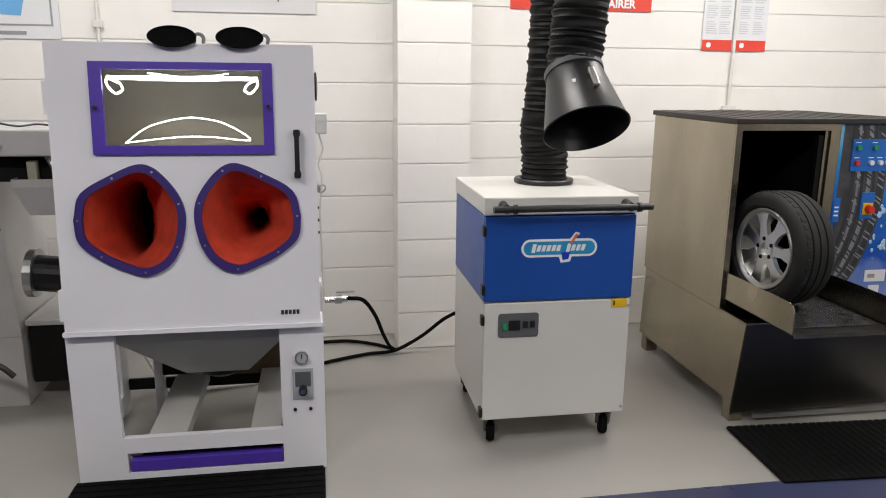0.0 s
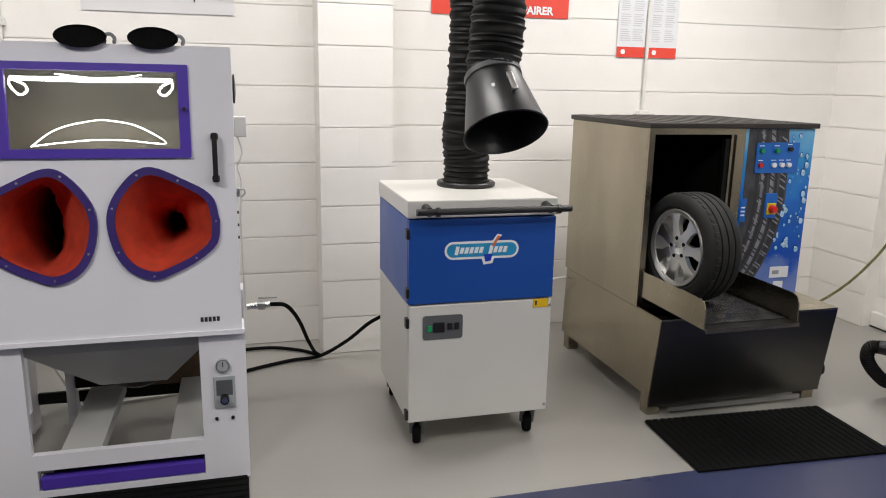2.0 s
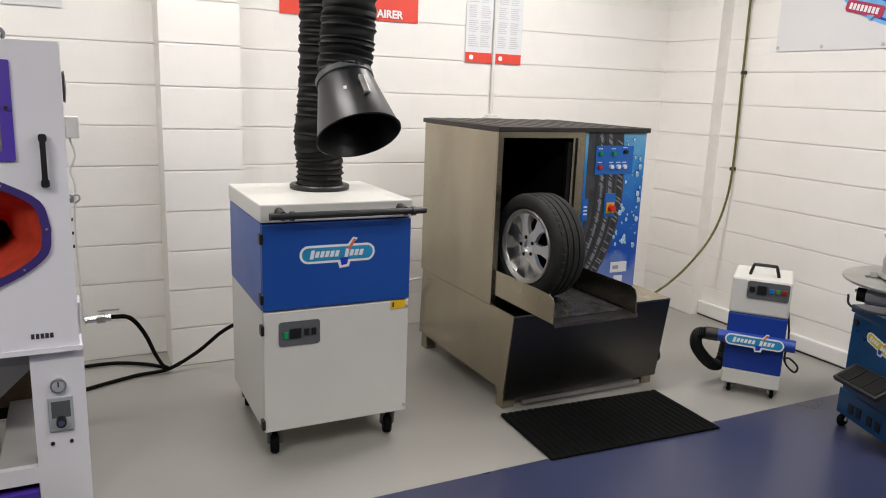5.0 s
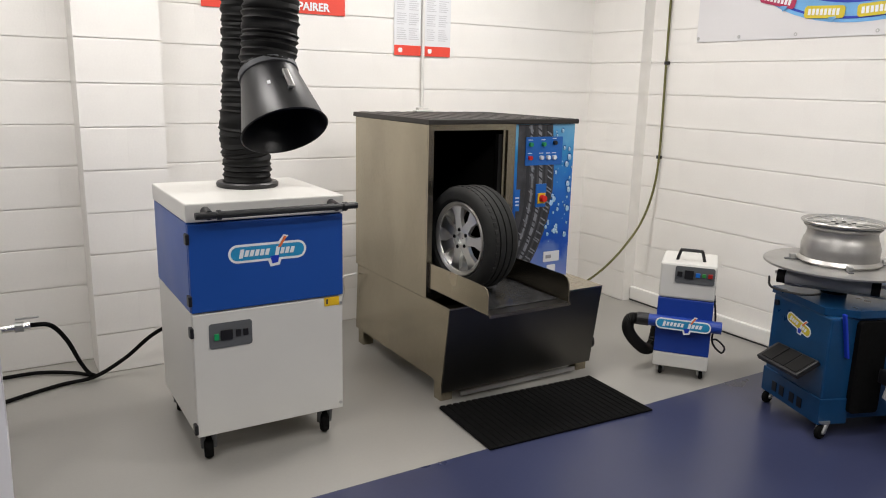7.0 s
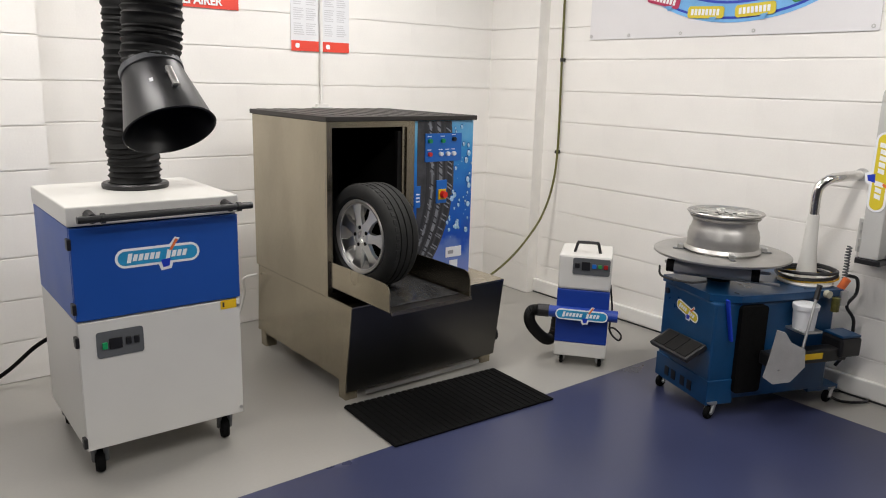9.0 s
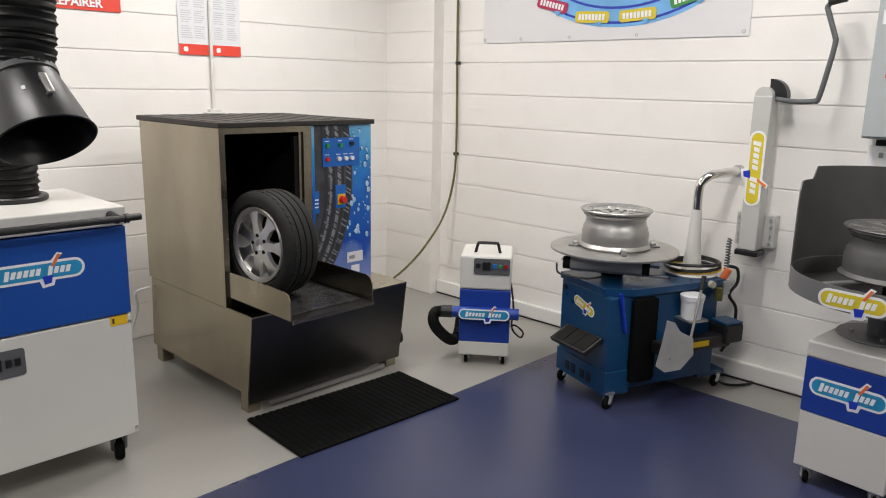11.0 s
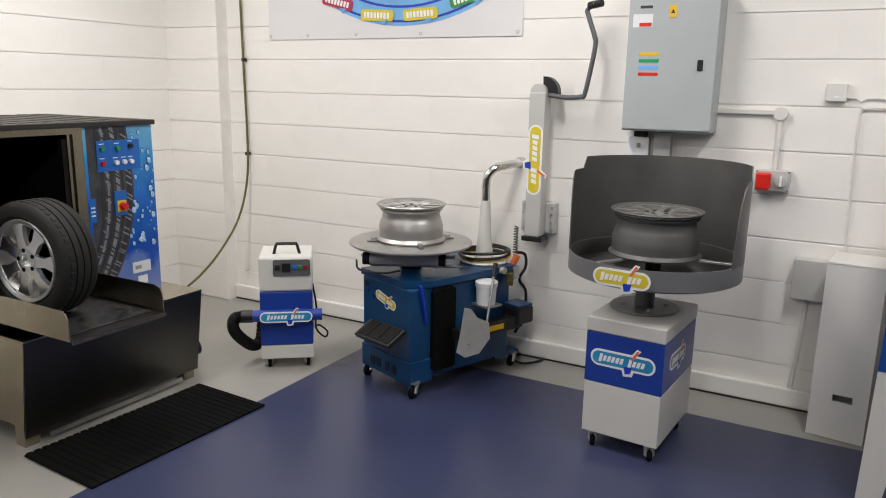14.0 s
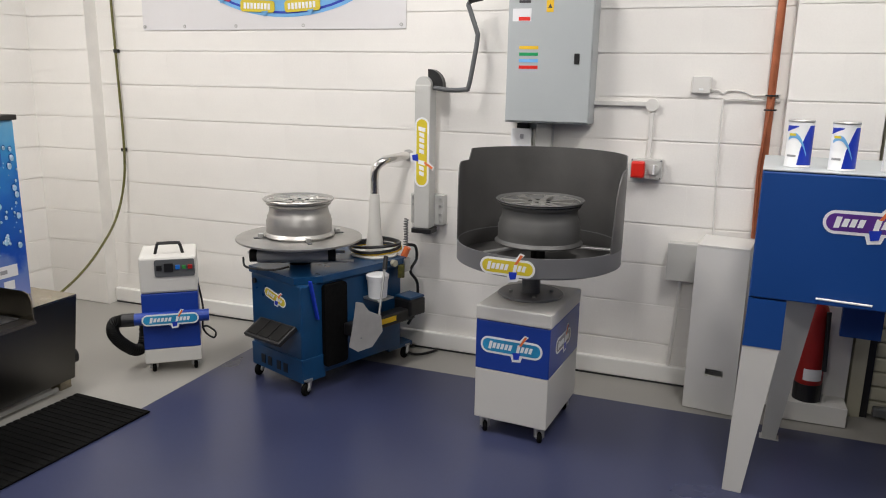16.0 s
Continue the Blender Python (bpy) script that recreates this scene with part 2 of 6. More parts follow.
def tube(bm, pts, r, seg=10, radii=None, wobble=0.0):
    t = bmesh.new()
    rings = []
    up = Vector((0.31, 0.2, 0.93))
    for i, p in enumerate(pts):
        d = (pts[min(i + 1, len(pts) - 1)] - pts[max(i - 1, 0)]).normalized()
        side = d.cross(up)
        side = side.normalized() if side.length > 0.05 else d.orthogonal().normalized()
        up = side.cross(d).normalized()
        rr = radii[i] if radii else r
        rings.append([t.verts.new(p + (side * math.cos(a) + up * math.sin(a)) * rr * (1 + wobble * math.sin(3 * a + i * 0.9))) for a in [2 * math.pi * k / seg for k in range(seg)]])
    for p, q in zip(rings, rings[1:]):
        for k in range(seg):
            t.faces.new((p[k], p[(k + 1) % seg], q[(k + 1) % seg], q[k]))
    t.faces.new(rings[0][::-1])
    t.faces.new(rings[-1])
    bmesh.ops.recalc_face_normals(t, faces=t.faces[:])
    return join(bm, t)


def sheet(bm, outer, holes, depth, m):
    """A plate in the local xy plane with holes, depth thick along -z, laid by the matrix m."""
    t = bmesh.new()
    for loop in [outer] + list(holes):
        vs = [t.verts.new((x, y, 0)) for x, y in loop]
        for i in range(len(vs)):
            t.edges.new((vs[i], vs[(i + 1) % len(vs)]))
    bmesh.ops.triangle_fill(t, edges=t.edges[:], use_beauty=True, normal=(0, 0, 1))
    r = bmesh.ops.extrude_face_region(t, geom=t.faces[:])
    for v in [g for g in r["geom"] if isinstance(g, bmesh.types.BMVert)]:
        v.co.z -= depth
    bmesh.ops.recalc_face_normals(t, faces=t.faces[:])
    return join(bm, t, m)


def rect(x0, x1, y0, y1, r=0.0, n=5):
    if r <= 0:
        return [(x0, y0), (x1, y0), (x1, y1), (x0, y1)]
    out = []
    for cx, cy, a in ((x1 - r, y0 + r, -90), (x1 - r, y1 - r, 0), (x0 + r, y1 - r, 90), (x0 + r, y0 + r, 180)):
        out += [(cx + r * math.cos(radians(a + 90 * k / n)), cy + r * math.sin(radians(a + 90 * k / n))) for k in range(n + 1)]
    return out


def facing(x, y, z, yaw=0.0, tilt=0.0):
    """Local x to the right, y up, z out towards the viewer of an upright face; yaw 0 faces -y, -90 faces -x."""
    return Matrix.Translation((x, y, z)) @ Euler((0, 0, radians(yaw))).to_matrix().to_4x4() @ Euler((radians(90 + tilt), 0, 0)).to_matrix().to_4x4()


def part(name, bm, mat, parent, label="", smooth=False):
    o = ORIGIN.get(parent)
    if o is not None:
        bm.transform(o)
    me = bpy.data.meshes.new(name)
    bm.to_mesh(me)
    bm.free()
    me.materials.append(mat)
    if smooth:
        me.shade_smooth()
        me.set_sharp_from_angle(angle=radians(38))
    ob = new(name, me)
    ob.parent = parent
    if o is not None:
        ORIGIN[ob] = o
    if label:
        ob["label"] = label
    return ob


def thing(name, label, category, loc, rz=0.0, group="", kind="", world=True):
    """An Empty at the base. world: its parts are given in room coordinates, else in its own."""
    ob = new(name)
    ob.empty_display_size = 0.1
    m = pose(*loc, 0, 0, rz)
    ob.matrix_basis = m
    if world:
        ORIGIN[ob] = m.inverted()
    return tagged(ob, label, category, group, kind)


def solo(name, bm, mat, label, category, kind="", smooth=False, group=""):
    ob = part(name, bm, mat, None, "", smooth)
    return tagged(ob, label, category, group, kind)


def B(*a, **k):
    return box(bmesh.new(), *a, **k)


def CY(*a, **k):
    return cyl(bmesh.new(), *a, **k)


def LA(*a, **k):
    return lathe(bmesh.new(), *a, **k)


def TU(*a, **k):
    return tube(bmesh.new(), *a, **k)


def SH(*a, **k):
    return sheet(bmesh.new(), *a, **k)


def words(text, size, mat, m, parent, name="lettering", shear=0.0, align="CENTER", bold=0.0):
    c = bpy.data.curves.new("txt", "FONT")
    c.body, c.size, c.align_x, c.align_y, c.extrude, c.shear = text, size, align, "CENTER", 0.0006, shear
    c.offset = bold
    o = bpy.data.objects.new("txt", c)
    me = bpy.data.meshes.new_from_object(o)
    bpy.data.objects.remove(o)
    bm = bmesh.new()
    bm.from_mesh(me)
    bm.transform(m)
    return part(name, bm, mat, parent)


# ---- room ----
WX, WY, H = 4.3, 4.3, 3.1
X0, Y0 = -5.5, -6.0
bm = bmesh.new()
box(bm, X0 - 0.2, WX + 0.2, Y0 - 0.2, WY + 0.2, -0.2, 0.0)
floor = solo("floor", bm, M_GREYFLOOR, "grey painted concrete workshop floor with soft sheen", "floor", "structure")
bm = B(X0, 3.93, Y0, 2.285, 0.0, 0.004)
part("floor_coating", bm, M_BLUEFLOOR, floor, "dark blue floor paint")
# Unseen ceiling, kept grey to hold down bounced light.
solo("ceiling", B(X0 - 0.2, WX + 0.2, Y0 - 0.2, WY + 0.2, H, H + 0.2), M_CEIL, "unseen plain grey ceiling closing the room", "ceiling", "structure")
wall_north = solo("wall_north", B(X0 - 0.2, WX + 0.2, WY + 0.006, WY + 0.22, 0, H), M_JOINT, "white painted concrete block wall", "wall", "structure")
wall_east = solo("wall_east", B(WX + 0.006, WX + 0.22, Y0, WY, 0, H), M_JOINT, "white painted concrete block wall", "wall", "structure")
# Unseen south and west walls, kept dark to limit fill light and reflections.
solo("wall_south", B(X0 - 0.2, WX + 0.2, Y0 - 0.2, Y0, 0, H), M_FARWALL, "unseen dark grey wall closing the room", "wall", "structure")
solo("wall_west", B(X0 - 0.2, X0, Y0, WY, 0, H), M_FARWALL, "unseen dark grey wall closing the room", "wall", "structure")
pier_north = solo("pier_north", B(0.496, 0.914, 4.036, WY + 0.006, 0, H), M_JOINT, "white painted block pier on the wall", "pier", "structure")
pier_corner = solo("pier_corner", B(4.201, WX + 0.006, 3.775, WY + 0.006, 0, H), M_JOINT, "white painted block pier in the room corner", "pier", "structure")
pier_east = solo("pier_east", B(4.206, WX + 0.006, -1.03, -0.606, 0, H), M_JOINT, "white painted block pier beside the copper pipe", "pier", "structure")
sk = thing("baseboard", "white painted low plinth along the wall foot", "baseboard", (4.28, 1, 0), kind="structure")
part("plinth", B(4.262, 4.298, -0.60, 3.77, 0.012, 0.112, 0.008), M_PLAIN, sk)
# Dark strip paints the shadow line below the plinth.
part("shadow_strip", B(4.27, 4.298, -0.60, 3.77, 0.0, 0.011), M_DARKTEXT, sk)

# ceiling luminaires, above the view
for x, y, k in ((-1.3, 3.08, 0.78), (0.7, 3.08, 0.80), (2.7, 3.15, 1.0), (2.9, 1.2, 0.88), (2.6, -0.7, 0.98), (0.4, 0.4, 0.5), (-1.4, 0.4, 1.5), (2.8, -2.6, 0.75)):
    lamp = thing("ceiling_light", "white fluorescent ceiling light with opal diffuser", "ceiling light", (x, y, H - 0.1), group="ceiling lights")
    part("housing", B(x - 0.62, x + 0.62, y - 0.16, y + 0.16, H - 0.05, H - 0.001, 0.005), M_PVC, lamp)
    part("diffuser", B(x - 0.6, x + 0.6, y - 0.14, y + 0.14, H - 0.09, H - 0.051, 0.01), M_DIFFUSER, lamp)
    L = bpy.data.lights.new("tube_light", "AREA")
    L.shape, L.size, L.size_y, L.energy, L.color = "RECTANGLE", 1.2, 0.28, LAMP_POWER * k, (1.0, 0.955, 0.92)
    lo = new("tube_light", L)
    lo.matrix_basis = pose(x, y, H - 0.1)

# ---- decals ----
def decal(parent, m, w, h, inner, bars=11, lift=0.0, tail=True):
    """Capsule logo: white border, coloured field, plain bars in place of brand letters, an orange tick and a blue point."""
    body = part("decal_border", SH(rect(-w / 2, w / 2, -h / 2, h / 2, h * 0.498, 7), [], 0.0012, m @ Matrix.Translation((0, 0, 0.0016 + lift))), M_LOGOWHITE, parent)
    k = h * 0.13
    part("decal_field", SH(rect(-w / 2 + k, w / 2 - k, -h / 2 + k, h / 2 - k, h * 0.36, 7), [], 0.0012, m @ Matrix.Translation((0, 0, 0.0024 + lift))), inner, body)
    bw = w * 0.70 / bars
    for i in range(bars):
        if i == int(bars * 0.62):
            continue
        x = -w * 0.36 + i * bw * 1.02
        hh = h * (0.24 if i in (0, int(bars * 0.62) + 1) else 0.17)
        s = h * 0.05
        part("letter_bar", SH([(x - s, -hh), (x + bw * 0.74 - s, -hh), (x + bw * 0.74 + s, hh), (x + s, hh)], [], 0.001, m @ Matrix.Translation((0, 0, 0.0034 + lift))), M_LOGOWHITE, body)
    if tail:
        a = (w * 0.12, h * 0.12)
        part("decal_tick_edge", SH([(a[0] - h * .10, h * .30), (a[0] + h * .18, h * .30), (a[0] + h * .62, h * .80), (a[0] + h * .36, h * .88)], [], 0.001, m @ Matrix.Translation((0, 0, 0.0020 + lift))), M_LOGOWHITE, body)
        part("decal_tick", SH([(a[0] + h * .02, h * .20), (a[0] + h * .18, h * .20), (a[0] + h * .52, h * .74), (a[0] + h * .38, h * .79)], [], 0.001, m @ Matrix.Translation((0, 0, 0.0040 + lift))), M_LOGOORANGE, body)
        part("decal_point_edge", SH([(-h * .05, -h * .40), (h * .75, -h * .40), (h * .62, -h * .78), (h * .10, -h * .84)], [], 0.001, m @ Matrix.Translation((0, 0, 0.0020 + lift))), M_LOGOWHITE, body)
        part("decal_point", SH([(h * .10, -h * .26), (h * .60, -h * .22), (h * .52, -h * .62), (h * .20, -h * .68)], [], 0.001, m @ Matrix.Translation((0, 0, 0.0040 + lift))), M_LOGOBLUE, body)
    return body


def caster(parent, x, y, z_top, r=0.045, w=0.03, turn=20, mat=M_BLACK):
    a = radians(turn)
    d = Vector((math.cos(a), math.sin(a), 0))
    s = Vector((-d.y, d.x, 0))
    c = Vector((x, y, r + 0.001)) + d * r * 0.5
    bm = bmesh.new()
    cyl(bm, (x, y, z_top - 0.008), (x, y, z_top), 0.03, seg=16)
    for k in (-1, 1):
        cyl(bm, Vector((x, y, z_top - 0.012)) + s * k * w * 0.62, c + s * k * w * 0.62, 0.012, 0.011, seg=8)
    cyl(bm, c - s * w * 0.75, c + s * w * 0.75, 0.008, seg=10)
    f = part("caster", bm, M_ZINC if mat is M_BLACK else mat, parent, "swivel caster fork")
    part("wheel", LA([(0.006, -w / 2), (r - 0.006, -w / 2), (r, -w / 4), (r, w / 4), (r - 0.006, w / 2), (0.006, w / 2)], 20, Matrix.Translation(c) @ s.to_track_quat("Z", "Y").to_matrix().to_4x4()), M_RUBBER, f)
    return f


# ---- blast cabinet ----
def blast_cabinet():
    t = thing("blast_cabinet", "white blast cabinet with purple window frame and glove ports", "blast cabinet", (-0.44, 3.0, 0))
    zb, zt, yb, yt = 0.648, 1.725, 2.645, 2.735
    tilt = -math.degrees(math.atan2(yt - yb, zt - zb))
    m = facing(-0.44, yb, zb, 0, tilt)
    L = math.hypot(zt - zb, yt - yb)

    def glove(cx, cy, k, s=1.0):
        ctrl = [(-1.0, 0.02), (-0.86, 0.48), (-0.32, 0.80), (0.13, 0.98), (0.42, 0.91), (0.71, 0.62), (0.89, 0.30), (0.93, -0.05), (0.82, -0.52), (0.58, -0.85), (0.20, -1.0), (-0.15, -0.90), (-0.60, -0.68), (-0.94, -0.38)]
        pts = smooth_path([(k * x, y, 0) for x, y in ctrl] + [(k * ctrl[0][0], ctrl[0][1], 0)], 4)[:-1]
        return [(cx + p.x * 0.206 * s, cy + p.y * 0.213 * s) for p in pts]

    win = rect(-0.284, 0.285, 0.708, 0.985)
    holes = [rect(-0.300, 0.300, 0.694, 0.998), glove(-0.208, 0.430, 1, 0.93), glove(0.208, 0.432, -1, 0.93)]
    part("front_panel", SH(rect(-0.478, 0.478, 0, L, 0.012), holes, 0.02, m), M_CABWHITE, t)
    bm = bmesh.new()
    for x in (-0.918, 0.034):
        sheet(bm, [(yb + 0.02, zb), (3.42, zb), (3.42, zt), (yt + 0.02, zt)], [], 0.004, Matrix(((0, 0, 1, x), (1, 0, 0, 0), (0, 1, 0, 0), (0, 0, 0, 1))))
    box(bm, -0.918, 0.034, yt + 0.02, 3.42, zt - 0.02, zt, 0.004)
    box(bm, -0.918, 0.034, 3.40, 3.42, zb, zt)
    part("hood_shell", bm, M_CABWHITE, t)
    part("bottom_lip", SH(rect(-0.485, 0.485, -0.010, 0.008, 0.004), [], 0.035, m @ Matrix.Translation((0, 0, 0.008))), M_CABWHITE, t)
    part("interior", B(-0.9, 0.015, 3.0, 3.02, 1.32, 1.70), M_WINBACK, t, "drab lit cabinet interior")
    fr = part("window_frame", SH(rect(-0.328, 0.323, 0.675, 1.012, 0.004), [win], 0.02, m @ Matrix.Translation((0, 0, 0.014))), M_PURPLE, t, "purple window frame")
    g = part("pane", SH(rect(-0.286, 0.287, 0.706, 0.987), [], 0.004, m @ Matrix.Translation((0, 0, -0.004))), M_GLASS, fr)
    g.visible_shadow = False
    for x, y in ((-0.310, 0.845), (0.306, 0.852)):
        part("bolt", CY(m @ Vector((x, y, 0.01)), m @ Vector((x, y, 0.032)), 0.007, seg=10), M_BLACK, fr)
    # glowing curves set behind the pane, drawing the bright bands of the glass
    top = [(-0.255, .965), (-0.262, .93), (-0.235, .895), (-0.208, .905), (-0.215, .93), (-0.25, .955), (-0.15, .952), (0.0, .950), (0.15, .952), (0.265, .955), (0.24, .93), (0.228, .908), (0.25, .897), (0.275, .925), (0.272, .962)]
    st = part("glow_bands", TU(smooth_path([m @ Vector((x * 1.01 - 0.013, y + 0.006 if y < 0.935 else y, -0.03)) for x, y in top], 6), 0.0036, 8), M_GLOW, t, "glowing bands drawn behind the window pane", True)
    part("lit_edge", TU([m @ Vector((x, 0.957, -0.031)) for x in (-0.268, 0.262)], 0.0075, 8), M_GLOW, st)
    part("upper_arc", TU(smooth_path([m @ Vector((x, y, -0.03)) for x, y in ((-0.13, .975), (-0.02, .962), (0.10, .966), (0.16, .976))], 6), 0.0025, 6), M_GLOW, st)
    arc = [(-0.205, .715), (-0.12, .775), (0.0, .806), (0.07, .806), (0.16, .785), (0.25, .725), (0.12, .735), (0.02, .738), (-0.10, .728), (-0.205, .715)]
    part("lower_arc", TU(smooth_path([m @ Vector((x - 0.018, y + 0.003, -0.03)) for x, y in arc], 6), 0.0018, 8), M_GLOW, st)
    for cx, cy, k, slit in ((-0.208, 0.430, 1, True), (0.208, 0.432, -1, False)):
        ring = part("glove_port", SH(glove(cx, cy, k), [glove(cx, cy, k, 0.86)], 0.02, m @ Matrix.Translation((0, 0, 0.016))), M_PORTPURPLE, t, "dark purple glove port ring")
        for p in glove(cx, cy, k, 0.93)[::8]:
            part("screw", CY(m @ Vector((*p, 0.01)), m @ Vector((*p, 0.019)), 0.0045, seg=8), M_ZINC, ring)
        # sleeve drawn inwards: a tall slit in one, a small round mouth in the other
        end = (-0.075, -0.03, 0.050, 0.150) if slit else (0.010, -0.045, 0.034, 0.040)
        outline = glove(cx, cy, k, 0.885)
        bm = bmesh.new()
        loops = []
        for f, z in ((0.0, 0.006), (0.03, -0.02), (0.16, -0.06), (0.36, -0.12), (0.58, -0.20), (0.80, -0.31), (0.94, -0.43), (1.0, -0.56), (1.0, -0.72)):
            ring_v = []
            for n, (px, py) in enumerate(outline):
                a = math.atan2(py - cy, px - cx)
                ex, ey = cx + end[0] + end[2] * math.cos(a), cy + end[1] + end[3] * math.sin(a)
                fold = 0.010 * math.sin(3 * a + 9 * z) * math.sin(math.pi * min(1.0, f)) + 0.004 * math.sin(n * 0.9 + z * 25)
                g = f + (0.10 * max(0.0, -math.cos(a - 0.9)) * math.sin(math.pi * f) if slit else 0.0)
                ring_v.append(bm.verts.new(m @ Vector((px + (ex - px) * min(1, g) + fold, py + (ey - py) * min(1, g) + fold * 0.7, z))))
            loops.append(ring_v)
        for p, q in zip(loops, loops[1:]):
            for n in range(len(p)):
                bm.faces.new((p[n], q[n], q[(n + 1) % len(p)], p[(n + 1) % len(p)]))
        sl = part("sleeve", bm, M_ORANGE, t, "red fabric sleeve drawn inwards", True)
        # A dark disc closes the far end, painting the shade deep inside.
        bm = bmesh.new()
        bm.faces.new([bm.verts.new(m @ Vector((cx + end[0] + (end[2] + 0.02) * math.cos(n * 0.314), cy + end[1] + (end[3] + 0.02) * math.sin(n * 0.314), -0.715))) for n in range(20)])
        part("sleeve_end", bm, M_SLEEVESHADE, sl, "dark disc painting the shade deep in the sleeve")
    # handle, hinges, badge
    hd = part("handle", SH(rect(0.398, 0.416, 0.584, 0.764, 0.008), [], 0.014, m @ Matrix.Translation((0, 0, 0.045))), M_BLACK, t, "black plastic pull handle")
    for y in (0.582, 0.738):
        part("mount", SH(rect(0.394, 0.420, y, y + 0.028, 0.008), [], 0.03, m @ Matrix.Translation((0, 0, 0.03))), M_BLACK, hd)
    for y in (0.11, 0.88):
        part("hinge", SH(rect(-0.492, -0.478, y - 0.06, y + 0.06, 0.004), [], 0.03, m @ Matrix.Translation((0, 0, 0.0))), M_CABWHITE, t)
    for i in range(5):
        part("badge_bar", SH(rect(0.325 + i * 0.015, 0.336 + i * 0.015, 0.045, 0.063), [], 0.001, m @ Matrix.Translation((0, 0, 0.002))), M_DARKTEXT, t)
    # stand
    mf = facing(-0.44, 2.672, 0)
    part("front_frame", SH(rect(-0.49, 0.487, 0.004, 0.642), [rect(-0.314, 0.312, 0.19, 0.645 - 0.012), rect(-0.302, 0.312, 0.038, 0.125)], 0.03, mf), M_CABWHITE, t)
    for x in (-0.93, 0.015):
        part("front_post", B(x, x + 0.03, 2.7025, 2.83, 0.0, 0.64, 0.003), M_CABWHITE, t)
        part("rear_post", B(x, x + 0.03, 3.28, 3.40, 0.0, 0.64, 0.003), M_CABWHITE, t)
        part("side_rail", B(x, x + 0.03, 2.83, 3.28, 0.03, 0.12, 0.003), M_CABWHITE, t)
    for x0, x1 in ((-0.665, -0.515), (-0.262, -0.135)):
        part("base_rail", B(x0, x1, 2.705, 3.40, 0.13, 0.185, 0.004), M_GREY, t)
    part("rear_rail", B(-0.9, 0.015, 3.38, 3.40, 0.10, 0.155, 0.003), M_INSIDE, t)
    part("side_box", B(-0.72, -0.53, 3.30, 3.369, 0.20, 0.42, 0.004), M_INSIDE, t, "dark box behind the frame")
    part("rear_upright", B(-0.765, -0.725, 3.32, 3.40, 0.0, 0.63, 0.003), M_CABWHITE, t)
    dw = part("drawer", B(-0.735, -0.132, 2.674, 2.72, 0.042, 0.092, 0.004), M_PURPLE, t, "purple dust drawer")
    part("drawer_rim", B(-0.70, -0.132, 2.70, 2.705, 0.110, 0.124), M_PURPLE, dw)
    part("drawer_back", B(-0.73, -0.134, 2.725, 2.73, 0.05, 0.123), M_INSIDE, dw)
    part("catch", B(-0.735, -0.69, 2.69, 2.70, 0.105, 0.122), M_ZINC, dw)
    bm = bmesh.new()
    ringv = []
    for z, x0, x1, y0, y1 in ((0.645, -0.80, -0.09, 2.72, 3.36), (0.57, -0.77, -0.11, 2.74, 3.34), (0.40, -0.60, -0.24, 2.90, 3.22), (0.355, -0.54, -0.28, 2.93, 3.19)):
        ringv.append([bm.verts.new(v) for v in ((x0, y0, z), (x1, y0, z), (x1, y1, z), (x0, y1, z))])
    for p, q in zip(ringv, ringv[1:]):
        for i in range(4):
            bm.faces.new((p[i], p[(i + 1) % 4], q[(i + 1) % 4], q[i]))
    part("hopper", bm, M_GREY, t, "grey steel dust hopper")
    part("hopper_outlet", LA([(0.003, 0.30), (0.06, 0.30), (0.115, 0.33), (0.125, 0.356)], 24, Matrix.Translation((-0.41, 3.06, 0))), M_BLACK, t, "black rubber outlet boot", True)
    # Added sheet: its brown darkens the space behind the hopper.
    part("added_brown_sheet", B(-0.52, 0.010, 3.370, 3.378, 0.16, 0.60), M_BROWN, t, "added brown sheet that darkens the space behind the hopper")
    ga = part("pressure_gauge", CY((-0.042, 2.672, 0.502), (-0.042, 2.655, 0.502), 0.027, seg=28), M_ZINC, t, "round pressure gauge")
    part("dial", CY((-0.042, 2.656, 0.502), (-0.042, 2.6535, 0.502), 0.021, seg=28), M_DBGREY, ga)
    part("needle", B(-0.044, -0.040, 2.651, 2.6532, 0.50, 0.519), M_DARKTEXT, ga)
    po = part("regulator_plate", B(-0.081, 0.002, 2.664, 2.671, 0.322, 0.454, 0.002), M_DBGREY, t)
    part("recess", B(-0.071, -0.008, 2.6635, 2.667, 0.375, 0.44), M_PANELGREY, po)
    part("knob", CY((-0.040, 2.664, 0.365), (-0.040, 2.63, 0.365), 0.017, seg=16), M_BLACK, po)
    part("knob_cap", CY((-0.040, 2.631, 0.367), (-0.040, 2.627, 0.367), 0.012, seg=16), M_CHROME, po)
    for x in (-0.075, -0.012):
        part("button", CY((x, 2.672, 0.275), (x, 2.665, 0.275), 0.007, seg=12), M_BLACK, t)
    # right side fittings
    part("switch_box", B(0.038, 0.085, 2.86, 2.93, 1.385, 1.465, 0.004), M_PVC, t)
    fan = part("fan_guard", LA([(0.055, 0), (0.06, 0.008), (0.02, 0.012), (0.004, 0.012)], 24, Matrix.Translation((0.038, 2.98, 1.57)) @ Euler((0, radians(90), 0)).to_matrix().to_4x4()), M_BLACK, t)
    la = part("side_latch", B(0.038, 0.052, 2.72, 2.76, 1.165, 1.20, 0.004), M_ZINC, t)
    part("latch_hook", TU(smooth_path([(0.045, 2.72, 1.19), (0.066, 2.71, 1.196), (0.07, 2.71, 1.18), (0.055, 2.715, 1.165)], 5), 0.003, 6), M_ZINC, la)
